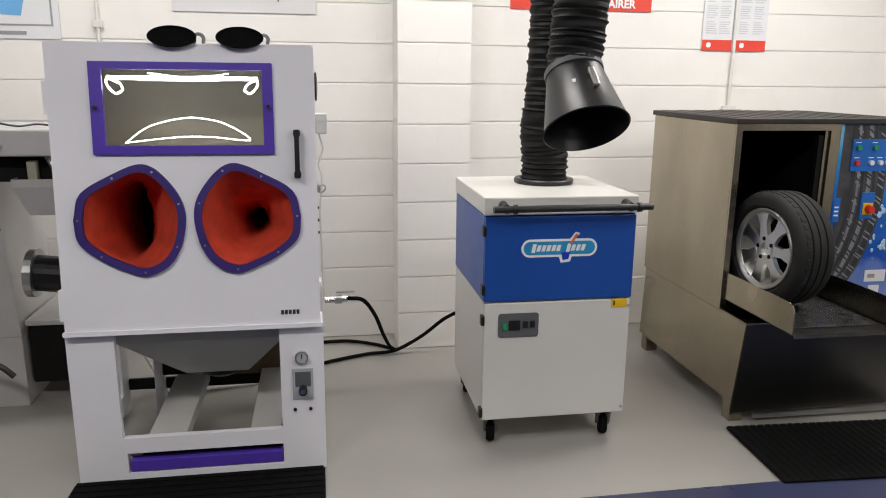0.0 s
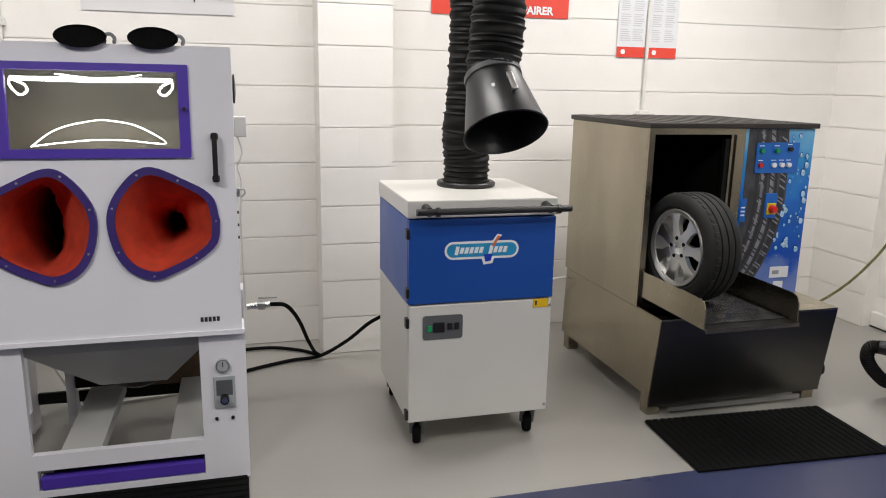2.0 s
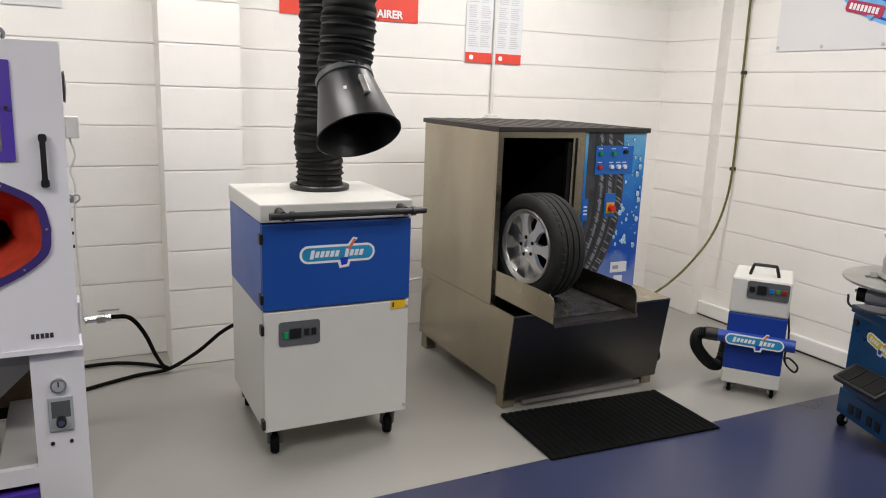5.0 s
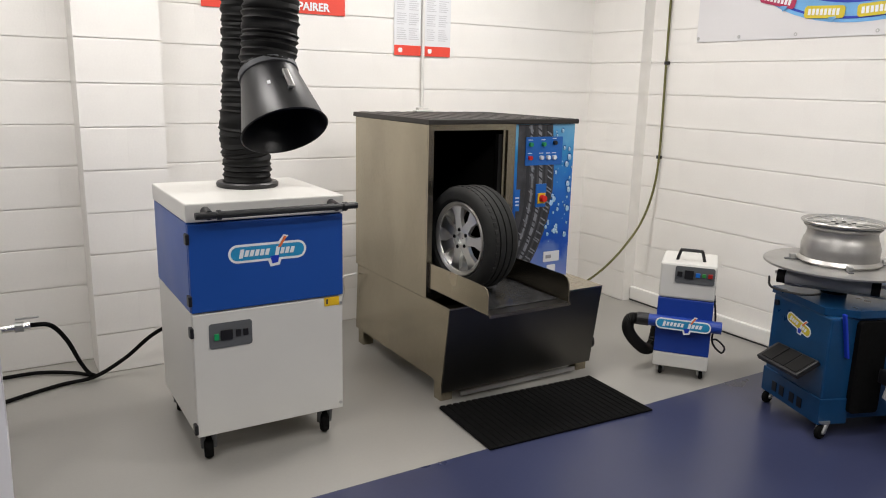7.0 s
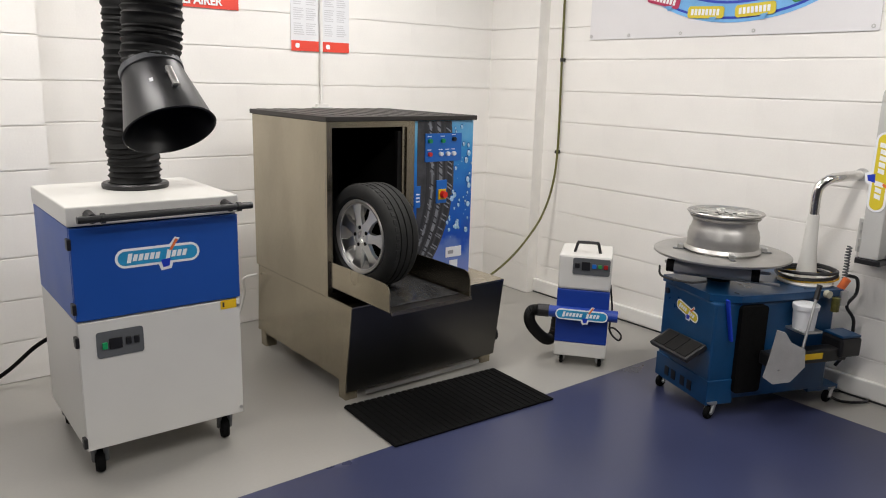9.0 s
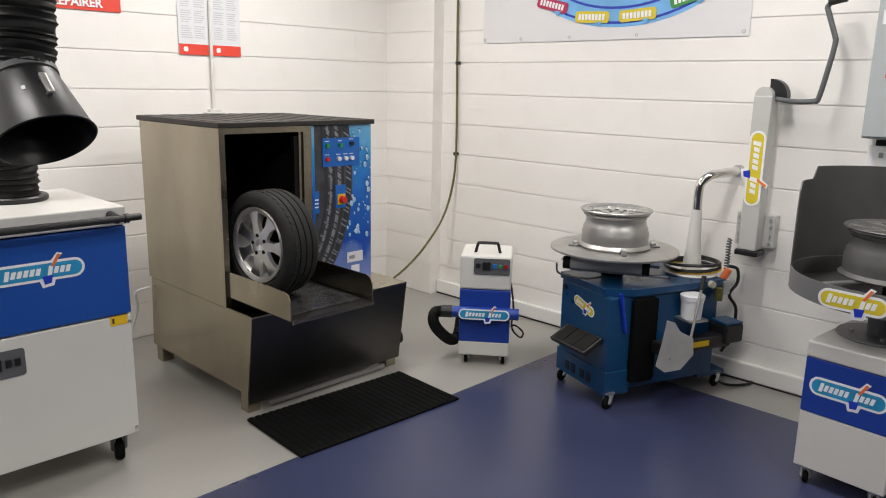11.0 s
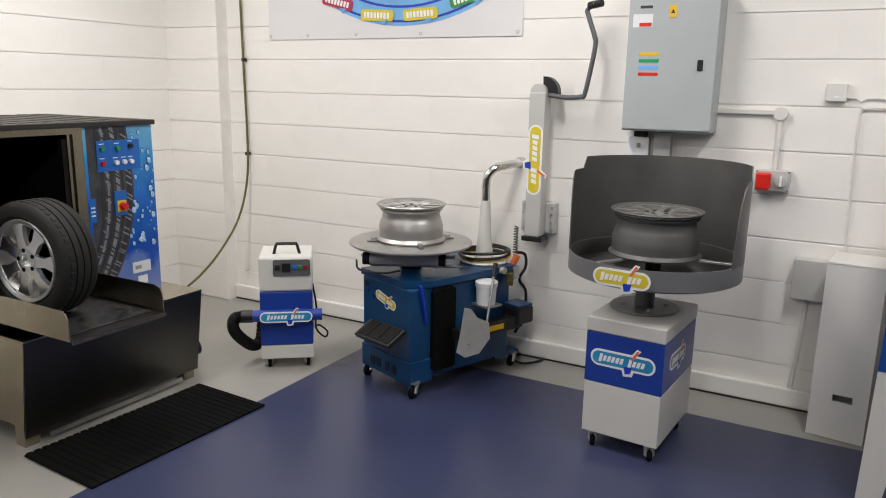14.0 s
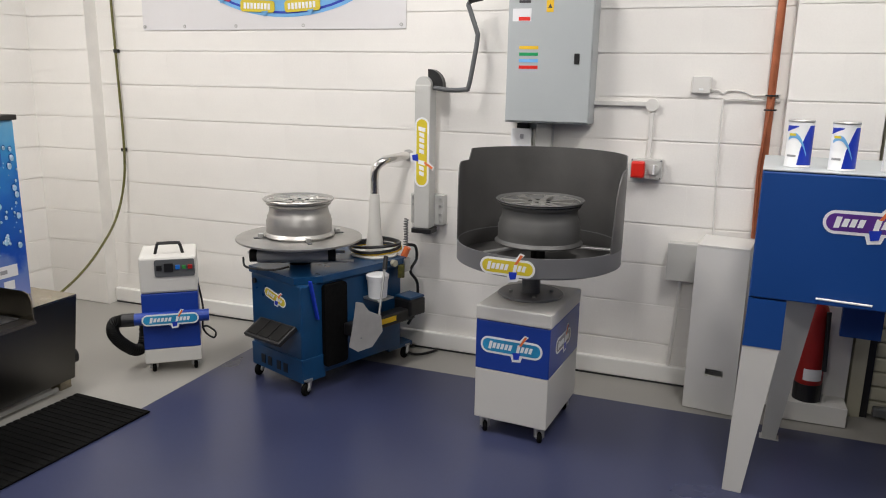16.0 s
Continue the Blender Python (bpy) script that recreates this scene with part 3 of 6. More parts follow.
    part("latch_tongue", TU(smooth_path([(0.04, 2.715, 1.185), (0.026, 2.70, 1.18), (0.02, 2.70, 1.165)], 5), 0.003, 6), M_ZINC, la)
    part("side_cable", TU(smooth_path([(0.05, 2.9, 1.385), (0.066, 2.9, 1.32), (0.046, 2.9, 1.26), (0.058, 2.9, 1.2), (0.048, 2.93, 1.05), (0.05, 2.95, 0.9), (0.055, 2.98, 0.64)], 6), 0.004, 6), M_PVC, t)
    for z in (1.0, 1.05, 1.10):
        part("rivet", CY((0.036, 2.75, z), (0.044, 2.75, z), 0.006, seg=8), M_BLACK, t)
    return t


blast_cabinet()
for x, tail in ((-0.466, 1), (-0.226, 1)):
    c = thing("duct_cowl", "black oval rubber cowl lying on the blast cabinet", "cowl", (x, 2.80, 1.726), group="cowls on the cabinet")
    m = Matrix.Translation((x - 0.004, 2.738, 1.7425)) @ Euler((radians(78), 0, radians(4))).to_matrix().to_4x4() @ Matrix.Diagonal((0.90, 0.42, 0.6, 1))
    part("mouth", LA([(0.066, 0.02), (0.093, 0.036), (0.096, 0.041), (0.094, 0.046), (0.088, 0.040), (0.078, 0.030), (0.04, 0.026), (0.003, 0.026)], 32, m), M_RUBBER, c, "", True)
    part("strap", TU(smooth_path([(x + 0.05, 2.79, 1.750), (x + 0.080, 2.80, 1.762), (x + 0.094, 2.82, 1.750), (x + 0.090, 2.84, 1.733)], 5), 0.007, 8), M_PANELGREY, c, "", True)
    part("body", B(x - 0.06, x + 0.06, 2.77, 2.88, 1.7255, 1.755, 0.012), M_RUBBER, c)
sm = thing("rubber_mat", "black ribbed rubber mat before the cabinet", "mat", (-0.45, 2.4, 0))
part("base", B(-0.945, 0.04, 1.9, 2.652, 0.0045, 0.014, 0.003), M_RUBBER, sm)
for i in range(16):
    part("rib", B(-0.94, 0.035, 2.635 - i * 0.045, 2.66 - i * 0.045, 0.014, 0.02, 0.003, seg=1), M_RUBBER, sm)

# ---- fume extractor with duct ----
def extractor():
    t = thing("fume_extractor", "tall white and blue fume extraction unit on castors", "fume extractor", (1.055, 3.07, 0))
    x0, x1, y0, y1 = 0.722, 1.388, 2.745, 3.40
    part("lower_body", B(x0 + 0.003, x1 - 0.003, y0 + 0.008, y1, 0.135, 0.676, 0.004), M_WHITE, t, "white powder-coated lower body")
    part("lower_door", B(x0 + 0.004, x1 - 0.004, y0 - 0.010, y0 + 0.007, 0.137, 0.674, 0.004), M_WHITE, t)
    part("filter_body", B(x0 + 0.001, x1 - 0.001, y0 + 0.008, y1, 0.680, 1.052, 0.003), M_BLUE, t, "blue filter section")
    part("filter_door", B(x0 + 0.002, x1 - 0.002, y0 - 0.012, y0 + 0.007, 0.682, 1.050, 0.004), M_BLUE, t)
    part("top_cap", B(x0 - 0.004, x1 + 0.004, y0 - 0.012, y1, 1.056, 1.132, 0.006), M_WHITE, t, "white top cap")
    decal(t, facing(1.047, y0 - 0.012, 0.912), 0.335, 0.078, M_LOGOCYAN)
    p = part("control_panel", SH(rect(0.789, 0.968, 0.520, 0.628, 0.012), [], 0.006, facing(0, y0 - 0.014, 0)), M_PANELGREY, t, "grey control panel")
    part("green_switch", B(0.808, 0.828, y0 - 0.022, y0 - 0.014, 0.557, 0.585, 0.002), M_GREEN, p)
    part("display", B(0.835, 0.885, y0 - 0.020, y0 - 0.014, 0.553, 0.598, 0.002), M_BLACK, p)
    for x in (0.898, 0.929):
        part("rocker", B(x, x + 0.022, y0 - 0.021, y0 - 0.014, 0.562, 0.594, 0.003), M_BLACK, p)
    part("warning_label", B(1.296, 1.366, y0 - 0.013, y0 - 0.0105, 0.637, 0.676), M_YELLOW, t, "yellow warning label")
    part("label_print", B(1.304, 1.312, y0 - 0.0142, y0 - 0.0131, 0.647, 0.668), M_DARKTEXT, t)
    bar = part("push_bar", CY((0.742, y0 - 0.075, 1.092), (1.425, y0 - 0.075, 1.094), 0.0145, seg=16), M_BLACK, t, "black push bar")
    for x in (0.795, 1.33):
        part("bracket", CY((x, y0 - 0.012, 1.100), (x, y0 - 0.078, 1.093), 0.019, 0.019, seg=14), M_BLACK, bar)
        part("clamp", CY((x + 0.03, y0 - 0.075, 1.092), (x + 0.045, y0 - 0.075, 1.092), 0.020, seg=14), M_BLACK, bar)
    for z in (0.99, 0.735, 0.60, 0.175):
        part("hinge", B(x0 - 0.009, x0 + 0.006, y0 - 0.018, y0 + 0.018, z - 0.022, z + 0.022, 0.003), M_BLACK, t)
    part("lock", CY((1.372, y0 - 0.01, 0.165), (1.372, y0 - 0.016, 0.165), 0.007, seg=12), M_ZINC, t)
    part("catch", CY((1.375, y0 - 0.01, 0.645), (1.375, y0 - 0.016, 0.645), 0.006, seg=12), M_ZINC, t)
    for x, y in ((0.780, 2.79), (1.315, 2.79), (0.780, 3.33), (1.315, 3.33)):
        caster(t, x, y, 0.136, 0.05, 0.038, 75, M_PANELGREY)
    # duct
    f = part("duct_flange", LA([(0.09, 0.0), (0.136, 0.0), (0.140, 0.006), (0.140, 0.018), (0.134, 0.024), (0.112, 0.024), (0.112, 0.012)], 40, Matrix.Translation((1.097, 3.16, 1.132))), M_BLACK, t, "", True)
    pts = smooth_path([(1.097, 3.16, 1.15), (1.097, 3.16, 1.26), (1.085, 3.155, 1.36), (1.090, 3.15, 1.47), (1.104, 3.16, 1.62), (1.108, 3.16, 1.85), (1.11, 3.14, 2.15), (1.11, 3.02, 2.45), (1.085, 2.82, 2.62), (1.05, 2.62, 2.52), (1.027, 2.53, 2.25), (1.010, 2.50, 1.95), (0.996, 2.49, 1.77), (0.982, 2.48, 1.652)], 40)
    step, acc, path = 0.0062, 0.0, [pts[0]]
    for a, b in zip(pts, pts[1:]):
        acc += (b - a).length
        if acc >= step:
            path.append(b)
            acc = 0.0
    rnd = random.Random(3)
    radii = []
    for i in range(len(path)):
        u = i / len(path)
        r = 0.110 if i % 3 == 1 else 0.1045 if i % 3 == 0 else 0.1065
        radii.append((r + rnd.uniform(-0.0035, 0.002)) * (1 - 0.06 * min(1, max(0, (u - 0.5) * 4))) * (1.0 if u < 0.12 else 0.96 if u < 0.45 else 1.0))
    part("flexible_duct", TU(path, 0.11, 26, radii, 0.028), M_HOSE, t, "black ribbed flexible duct", True)
    ax = Vector((0.04, -0.57, -0.82)).normalized()
    m = Matrix.Translation((0.981, 2.47, 1.634)) @ ax.to_track_quat("Z", "Y").to_matrix().to_4x4() @ Matrix.Scale(0.855, 4)
    h = part("capture_hood", LA([(0.100, -0.03), (0.118, -0.025), (0.120, 0.0), (0.122, 0.02), (0.128, 0.05), (0.178, 0.275), (0.184, 0.280), (0.178, 0.284), (0.172, 0.272), (0.115, 0.03), (0.02, 0.028)], 44, m), M_BLACK, t, "black conical capture hood", True)
    part("clamp_band", LA([(0.119, -0.012), (0.127, -0.010), (0.127, 0.014), (0.119, 0.016)], 40, m), M_PANELGREY, h)
    side = (m.inverted().to_3x3() @ Vector((0.05, -0.95, 0.30)))
    ang = math.atan2(side.y, side.x)
    mg = m @ Euler((0, 0, ang)).to_matrix().to_4x4()
    slope = Euler((0, 0.22, 0)).to_matrix().to_4x4()
    gp = part("grip", box(bmesh.new(), 0.014, 0.030, -0.013, 0.013, -0.052, 0.05, 0.006, mg @ Matrix.Translation((0.145, 0, 0.138)) @ slope), M_DULLALLOY, h, "grey grip")
    for z in (-0.045, 0.032):
        part("foot", box(bmesh.new(), -0.004, 0.0135, -0.010, 0.010, z, z + 0.012, 0.002, mg @ Matrix.Translation((0.145, 0, 0.138)) @ slope), M_PANELGREY, gp)
    part("sticker", box(bmesh.new(), -0.001, 0.0018, -0.007, 0.007, -0.009, 0.009, 0, m @ Euler((0, 0, ang + 0.50)).to_matrix().to_4x4() @ Matrix.Translation((0.1445, 0, 0.127)) @ slope), M_LOGOWHITE, h)
    return t


extractor()

# ---- wheels ----
def rim_profile(r=0.205, w=0.19):
    return [(r, 0), (r + 0.004, 0.006), (r - 0.003, 0.014), (r - 0.010, 0.022), (r - 0.011, 0.05), (r - 0.010, w * 0.40), (r - 0.016, w * 0.46), (r - 0.016, w * 0.52), (r - 0.024, w * 0.58), (r - 0.030, w * 0.70), (r - 0.029, w * 0.79), (r - 0.015, w * 0.84), (r - 0.013, w * 0.87), (r - 0.021, w * 0.90), (r - 0.002, w - 0.012), (r + 0.004, w - 0.005), (r, w),
            (r - 0.014, w - 0.006), (r - 0.036, w - 0.03), (r - 0.040, w * 0.55), (r - 0.022, w * 0.4), (r - 0.022, 0.05), (r - 0.016, 0.012)]


def alloy_wheel(parent, m, r=0.205, w=0.19, spokes=7, mat=M_ALLOY, barrel=M_DULLALLOY, wide=0.030):
    """A rim with its face at z = w of the matrix m."""
    b = part("rim_barrel", LA(rim_profile(r, w), 56, m, close=True), barrel, parent, "cast alloy rim barrel", True)
    bm = bmesh.new()
    lathe(bm, [(0.026, w - 0.045), (0.060, w - 0.04), (0.070, w - 0.032), (0.068, w - 0.020), (0.050, w - 0.014), (0.030, w - 0.016), (0.028, w - 0.03), (0.003, w - 0.03)], 28, m)
    for i in range(spokes):
        mr = m @ Euler((0, 0, 2 * math.pi * i / spokes)).to_matrix().to_4x4()
        sheet(bm, [(0.055, -wide * 0.75), (r * 0.6, -wide * 0.62), (r - 0.034, -wide), (r - 0.021, -wide * 1.25), (r - 0.021, wide * 1.25), (r - 0.034, wide), (r * 0.6, wide * 0.62), (0.055, wide * 0.75)], [], 0.022, mr @ Matrix.Translation((0, 0, w - 0.014)))
    lathe(bm, [(r - 0.02, w - 0.02), (r - 0.02, w - 0.010), (r - 0.004, w - 0.006), (r - 0.004, w - 0.016)], 56, m, close=True)
    f = part("rim_face", bm, mat, parent, "spoked alloy wheel face", True)
    for i in range(5):
        a = 2 * math.pi * (i + 0.4) / 5
        part("bolt_hole", CY(m @ Vector((0.047 * math.cos(a), 0.047 * math.sin(a), w - 0.018)), m @ Vector((0.047 * math.cos(a), 0.047 * math.sin(a), w - 0.0125)), 0.010, seg=12), M_INSIDE, f)
    return b


# ---- wheel washer ----
def wheel_washer():
    t = thing("wheel_washer", "stainless steel wheel washing machine with printed blue front", "wheel washer", (2.45, 3.4, 0))
    x0, x1, y0, y1 = 1.972, 2.925, 3.0, 3.87
    # tank, its front leaning in towards the foot
    bm = bmesh.new()
    rings = []
    for z, a, b, f, k in ((0.10, 1.972, 2.985, 2.822, 3.87), (0.505, 1.985, 3.01, 2.785, 3.87)):
        rings.append([bm.verts.new(v) for v in ((a, f, z), (b, f, z), (b, k, z), (a, k, z))])
    p, q = rings
    for i in range(1, 4):
        bm.faces.new((p[i], p[(i + 1) % 4], q[(i + 1) % 4], q[i]))
    bm.faces.new(p[::-1])
    part("tank", bm, M_STEEL, t, "brushed stainless tank")
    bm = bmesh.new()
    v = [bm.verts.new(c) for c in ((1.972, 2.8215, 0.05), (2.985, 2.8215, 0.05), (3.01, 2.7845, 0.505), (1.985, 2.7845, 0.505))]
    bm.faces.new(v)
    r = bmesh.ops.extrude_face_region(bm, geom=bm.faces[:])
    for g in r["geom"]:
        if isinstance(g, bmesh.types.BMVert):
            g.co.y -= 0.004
    part("tank_front", bm, M_SHADESTEEL, t, "brushed steel front with its dark reflection put into the colour")
    bm = bmesh.new()
    sheet(bm, [(1.985, 2.781), (3.012, 2.781), (3.012, 3.87), (1.985, 3.87)], [[(2.0, 2.84), (2.46, 2.84), (2.46, 3.0), (2.0, 3.0)]], 0.008, Matrix.Translation((0, 0, 0.514)))
    part("tank_rim", bm, M_STEEL, t)
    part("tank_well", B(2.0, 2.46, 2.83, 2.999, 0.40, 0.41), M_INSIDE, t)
    for x, y in ((1.975, 2.83), (2.90, 2.83), (1.985, 3.79), (2.90, 3.79)):
        part("foot", B(x, x + 0.07, y, y + 0.07, 0.0, 0.099, 0.002), M_STEEL, t)
    # upper cabinet
    part("side_panel", B(x0, x0 + 0.012, y0 + 0.012, y1, 0.515, 1.415, 0.002), M_STEEL, t)
    part("side_panel", B(x1 - 0.012, x1, y0 + 0.012, y1, 0.515, 1.415, 0.002), M_STEEL, t)
    part("back_panel", B(x0 + 0.012, x1 - 0.012, y1 - 0.01, y1, 0.515, 1.415), M_STEEL, t)
    part("front_frame", SH(rect(x0, 2.512, 0.515, 1.415), [rect(2.003, 2.462, 0.535, 1.385)], 0.012, facing(0, y0, 0)), M_STEEL, t)
    part("door_track", B(2.44, 2.461, y0 + 0.012, y0 + 0.09, 0.54, 1.385), M_STEEL, t)
    part("track_gasket", B(2.415, 2.439, y0 + 0.02, y0 + 0.05, 0.54, 1.36), M_INSIDE, t)
    # The chamber's shade is put into this near-black lining.
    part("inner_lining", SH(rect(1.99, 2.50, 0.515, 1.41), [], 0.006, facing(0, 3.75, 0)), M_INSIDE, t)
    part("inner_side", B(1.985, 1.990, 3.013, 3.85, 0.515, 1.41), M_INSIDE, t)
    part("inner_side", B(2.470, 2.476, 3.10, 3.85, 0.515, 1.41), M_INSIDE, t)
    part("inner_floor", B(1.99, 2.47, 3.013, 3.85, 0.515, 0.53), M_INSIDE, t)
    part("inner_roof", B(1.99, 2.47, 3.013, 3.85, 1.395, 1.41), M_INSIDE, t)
    lid = part("lid", B(x0 - 0.012, x1 + 0.012, y0 - 0.02, y1 + 0.01, 1.416, 1.442, 0.004), M_LIDRUBBER, t, "black rubber-covered lid")
    for i in range(9):
        part("lid_rib", B(x0 + 0.02 + i * 0.104, x0 + 0.07 + i * 0.104, y0 + 0.02, y1 - 0.02, 1.442, 1.4445, 0.001, seg=1), M_LIDRUBBER, lid)
    # printed front
    mp = facing(0, y0, 0)
    pr = part("printed_panel", SH(rect(2.514, x1, 0.516, 1.414), [], 0.012, mp), M_PRINT, t, "printed blue panel with tyre and water drops")
    edge = smooth_path([(2.765, 1.412, 0), (2.785, 1.2, 0), (2.785, 1.02, 0), (2.755, 0.86, 0), (2.70, 0.72, 0), (2.64, 0.62, 0)], 6)
    part("tyre_print", SH([(2.530, 1.412), (2.532, 0.9), (2.535, 0.66)] + [(q.x, q.y) for q in edge[::-1]], [], 0.001, mp @ Matrix.Translation((0, 0, 0.0016))), M_TYREPRINT, pr, "printed tyre tread")
    def along(k0, k1, off, wd, mt, lift, name):
        run = [q for q in edge[int(len(edge) * k0):max(int(len(edge) * k1), int(len(edge) * k0) + 2)] if q.x - off - wd > 2.536]
        if len(run) > 1:
            part(name, SH([(q.x - off, q.y) for q in run] + [(q.x - off - wd, q.y) for q in run][::-1], [], 0.001, mp @ Matrix.Translation((0, 0, lift))), mt, pr)
    for off, wd, mt in ((0.012, 0.030, M_DARKTEXT), (0.060, 0.012, M_DARKTEXT), (0.082, 0.022, M_TREADGREY), (0.120, 0.014, M_DARKTEXT), (0.145, 0.014, M_TREADGREY), (0.172, 0.020, M_DARKTEXT)):
        along(0.0, 1.0, off, wd, mt, 0.003, "tread_groove")
    rnd = random.Random(8)
    for i in range(22):
        q = edge[min(len(edge) - 1, int(i / 22 * len(edge)))]
        for off, wd, mt in ((0.012, 0.034, M_TREADGREY), (0.082, 0.03, M_DARKTEXT), (0.14, 0.03, M_TREADGREY if i % 2 else M_DARKTEXT)):
            x, z = q.x - off, q.y + rnd.uniform(-0.008, 0.008)
            if x - wd < 2.537 or not 0.62 < z < 1.375:
                continue
            part("tread_mark", SH([(x, z), (x - wd, z + 0.022), (x - wd, z + 0.030), (x, z + 0.010)], [], 0.001, mp @ Matrix.Translation((0, 0, 0.0042))), mt, pr)
    for i in range(64):
        z = rnd.uniform(0.74, 1.40)
        near = min(edge, key=lambda q: abs(q.y - z)).x
        s = rnd.choice((0.003, 0.004, 0.006, 0.008, 0.011, 0.016))
        x = min(rnd.uniform(near - 0.01, 2.915), x1 - s - 0.004)
        for dx, dz, f, mt, lift in ((0, 0, 1.0, M_DROPDARK, 0.0046), (s * 0.08, -s * 0.18, 0.80, M_DROP, 0.0053), (-s * 0.3, s * 0.45, 0.34, M_DROPLIGHT, 0.006)):
            if s < 0.005 and mt is not M_DROP:
                continue
            part("water_drop", LA([(0.0005, 0.0), (s * f * 0.6, 0.0), (s * f, -0.0004)], 12, mp @ Matrix.Translation((x + dx, z + dz, lift)) @ Matrix.Diagonal((1, 1.3, 1, 1))), mt, pr)
    cp = part("control_panel", SH(rect(2.580, 2.835, 1.190, 1.345, 0.004), [], 0.006, mp @ Matrix.Translation((0, 0, 0.008))), M_BUTTONBLUE, t, "blue push-button panel")
    for x, z, mt in ((2.608, 1.305, M_GREEN), (2.697, 1.305, M_GREEN), (2.775, 1.312, M_BLACK), (2.608, 1.232, M_RED), (2.685, 1.232, M_LOGOWHITE), (2.733, 1.232, M_LOGOWHITE), (2.775, 1.232, M_LOGOWHITE)):
        part("button", CY((x, y0 - 0.008, z), (x, y0 - 0.024, z), 0.012, seg=16), mt, cp)
        part("caption", B(x - 0.014, x + 0.014, y0 - 0.0095, y0 - 0.0082, z + 0.022, z + 0.026), M_LOGOWHITE, cp)
    isw = part("isolator_switch", B(2.663, 2.735, y0 - 0.01, y0 - 0.001, 0.955, 1.085, 0.002), M_BUTTONBLUE, t, "red and yellow rotary isolator")
    part("yellow_plate", B(2.673, 2.727, y0 - 0.016, y0 - 0.010, 0.975, 1.035, 0.003), M_YELLOW, isw)
    part("rotary_knob", CY((2.702, y0 - 0.016, 1.005), (2.702, y0 - 0.042, 1.005), 0.021, 0.017, seg=20), M_RED, isw)
    part("small_sign", B(2.520, 2.555, y0 - 0.004, y0 - 0.001, 0.94, 1.06), M_BUTTONBLUE, t, "small blue notice")
    for z in (1.0, 1.02, 1.04):
        part("notice_bar", B(2.526, 2.549, y0 - 0.0052, y0 - 0.0042, z - 0.03, z - 0.022), M_LOGOWHITE, t)
    part("maker_plate", B(2.745, 2.86, y0 - 0.004, y0 - 0.001, 0.630, 0.69), M_PAPER, t)
    part("maker_mark", B(2.76, 2.80, y0 - 0.0052, y0 - 0.0042, 0.65, 0.67), M_TEXT, t)
    part("small_plate", B(2.775, 2.835, y0 - 0.004, y0 - 0.001, 0.565, 0.61), M_PAPER, t)
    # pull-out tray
    tr = part("tray", B(1.998, 2.478, 2.45, 2.999, 0.566, 0.574), M_SHADESTEEL, t, "steel loading tray")
    lip = [(2.452, 0.575), (3.0, 0.575), (3.0, 0.705), (2.50, 0.705), (2.47, 0.695), (2.455, 0.665)]
    for x in (1.992, 2.476):
        part("tray_side", SH(lip, [], 0.006, Matrix(((0, 0, 1, x), (1, 0, 0, 0), (0, 1, 0, 0), (0, 0, 0, 1)))), M_STEEL, tr)
    part("tray_edge", B(1.995, 2.48, 2.446, 2.4495, 0.558, 0.576), M_STEEL, tr)
    part("tray_mat", B(2.02, 2.455, 2.52, 2.995, 0.575, 0.581, 0.002), M_WETTRAY, tr)
    dp = part("drain_pipe", CY((3.0, 3.02, 0.10), (3.09, 3.0, 0.095), 0.028, seg=18), M_ZINC, t)
    part("drain_cap", CY((3.085, 3.0, 0.095), (3.15, 2.985, 0.093), 0.040, seg=18), M_BLACK, dp)
    part("lid_handle", B(2.35, 2.47, 3.80, 3.85, 1.4446, 1.4526, 0.003), M_GREY, t)
    part("front_strip", B(2.08, 2.86, 2.800, 2.812, 0.022, 0.042), M_ZINC, t)
    return t


wheel_washer()
tw = thing("car_wheel", "car tyre on silver alloy rim standing in tray", "wheel", (2.19, 2.87, 0.582))
mw = Matrix.Translation((2.243, 2.875, 0.852)) @ Vector((-0.993, -0.115, 0)).to_track_quat("Z", "Y").to_matrix().to_4x4()
alloy_wheel(tw, mw, 0.186, 0.175, 7, M_ALLOY, M_DULLALLOY, 0.034)
prof = [(0.190, 0.165), (0.205, 0.182), (0.235, 0.186), (0.255, 0.175), (0.264, 0.158)]
for zc in (0.125, 0.0875, 0.05):
    prof += [(0.267, zc + 0.014), (0.267, zc + 0.004), (0.260, zc + 0.003), (0.260, zc - 0.003), (0.267, zc - 0.004)]
prof += [(0.264, 0.017), (0.255, 0.0), (0.235, -0.011), (0.205, -0.007), (0.190, 0.01)]
ty = part("tyre", LA(prof, 72, mw), M_TYRE, tw, "worn black rubber tyre", True)
for k in range(44):
    a = 2 * math.pi * k / 44
    part("tread_block", box(bmesh.new(), 0.2605, 0.2685, -0.012, 0.012, 0.134, 0.156, 0.002, mw @ Euler((0, 0, a)).to_matrix().to_4x4(), 1), M_TYRE, ty)

bm_mat = thing("rubber_mat", "black ribbed rubber mat before the wheel washer", "mat", (2.4, 2.5, 0))
bm_mat.matrix_basis = pose(2.372, 2.468, 0, 0, 0, -2.9) @ Matrix.Diagonal((0.985, 0.985, 1, 1))
part("base", B(1.925, 2.92, 2.265, 2.765, 0.0045, 0.013, 0.003), M_RUBBER, bm_mat)
for i in range(26):
    part("rib", B(1.93 + i * 0.038, 1.961 + i * 0.038, 2.262, 2.768, 0.013, 0.017, 0.002, seg=1), M_RUBBER, bm_mat)

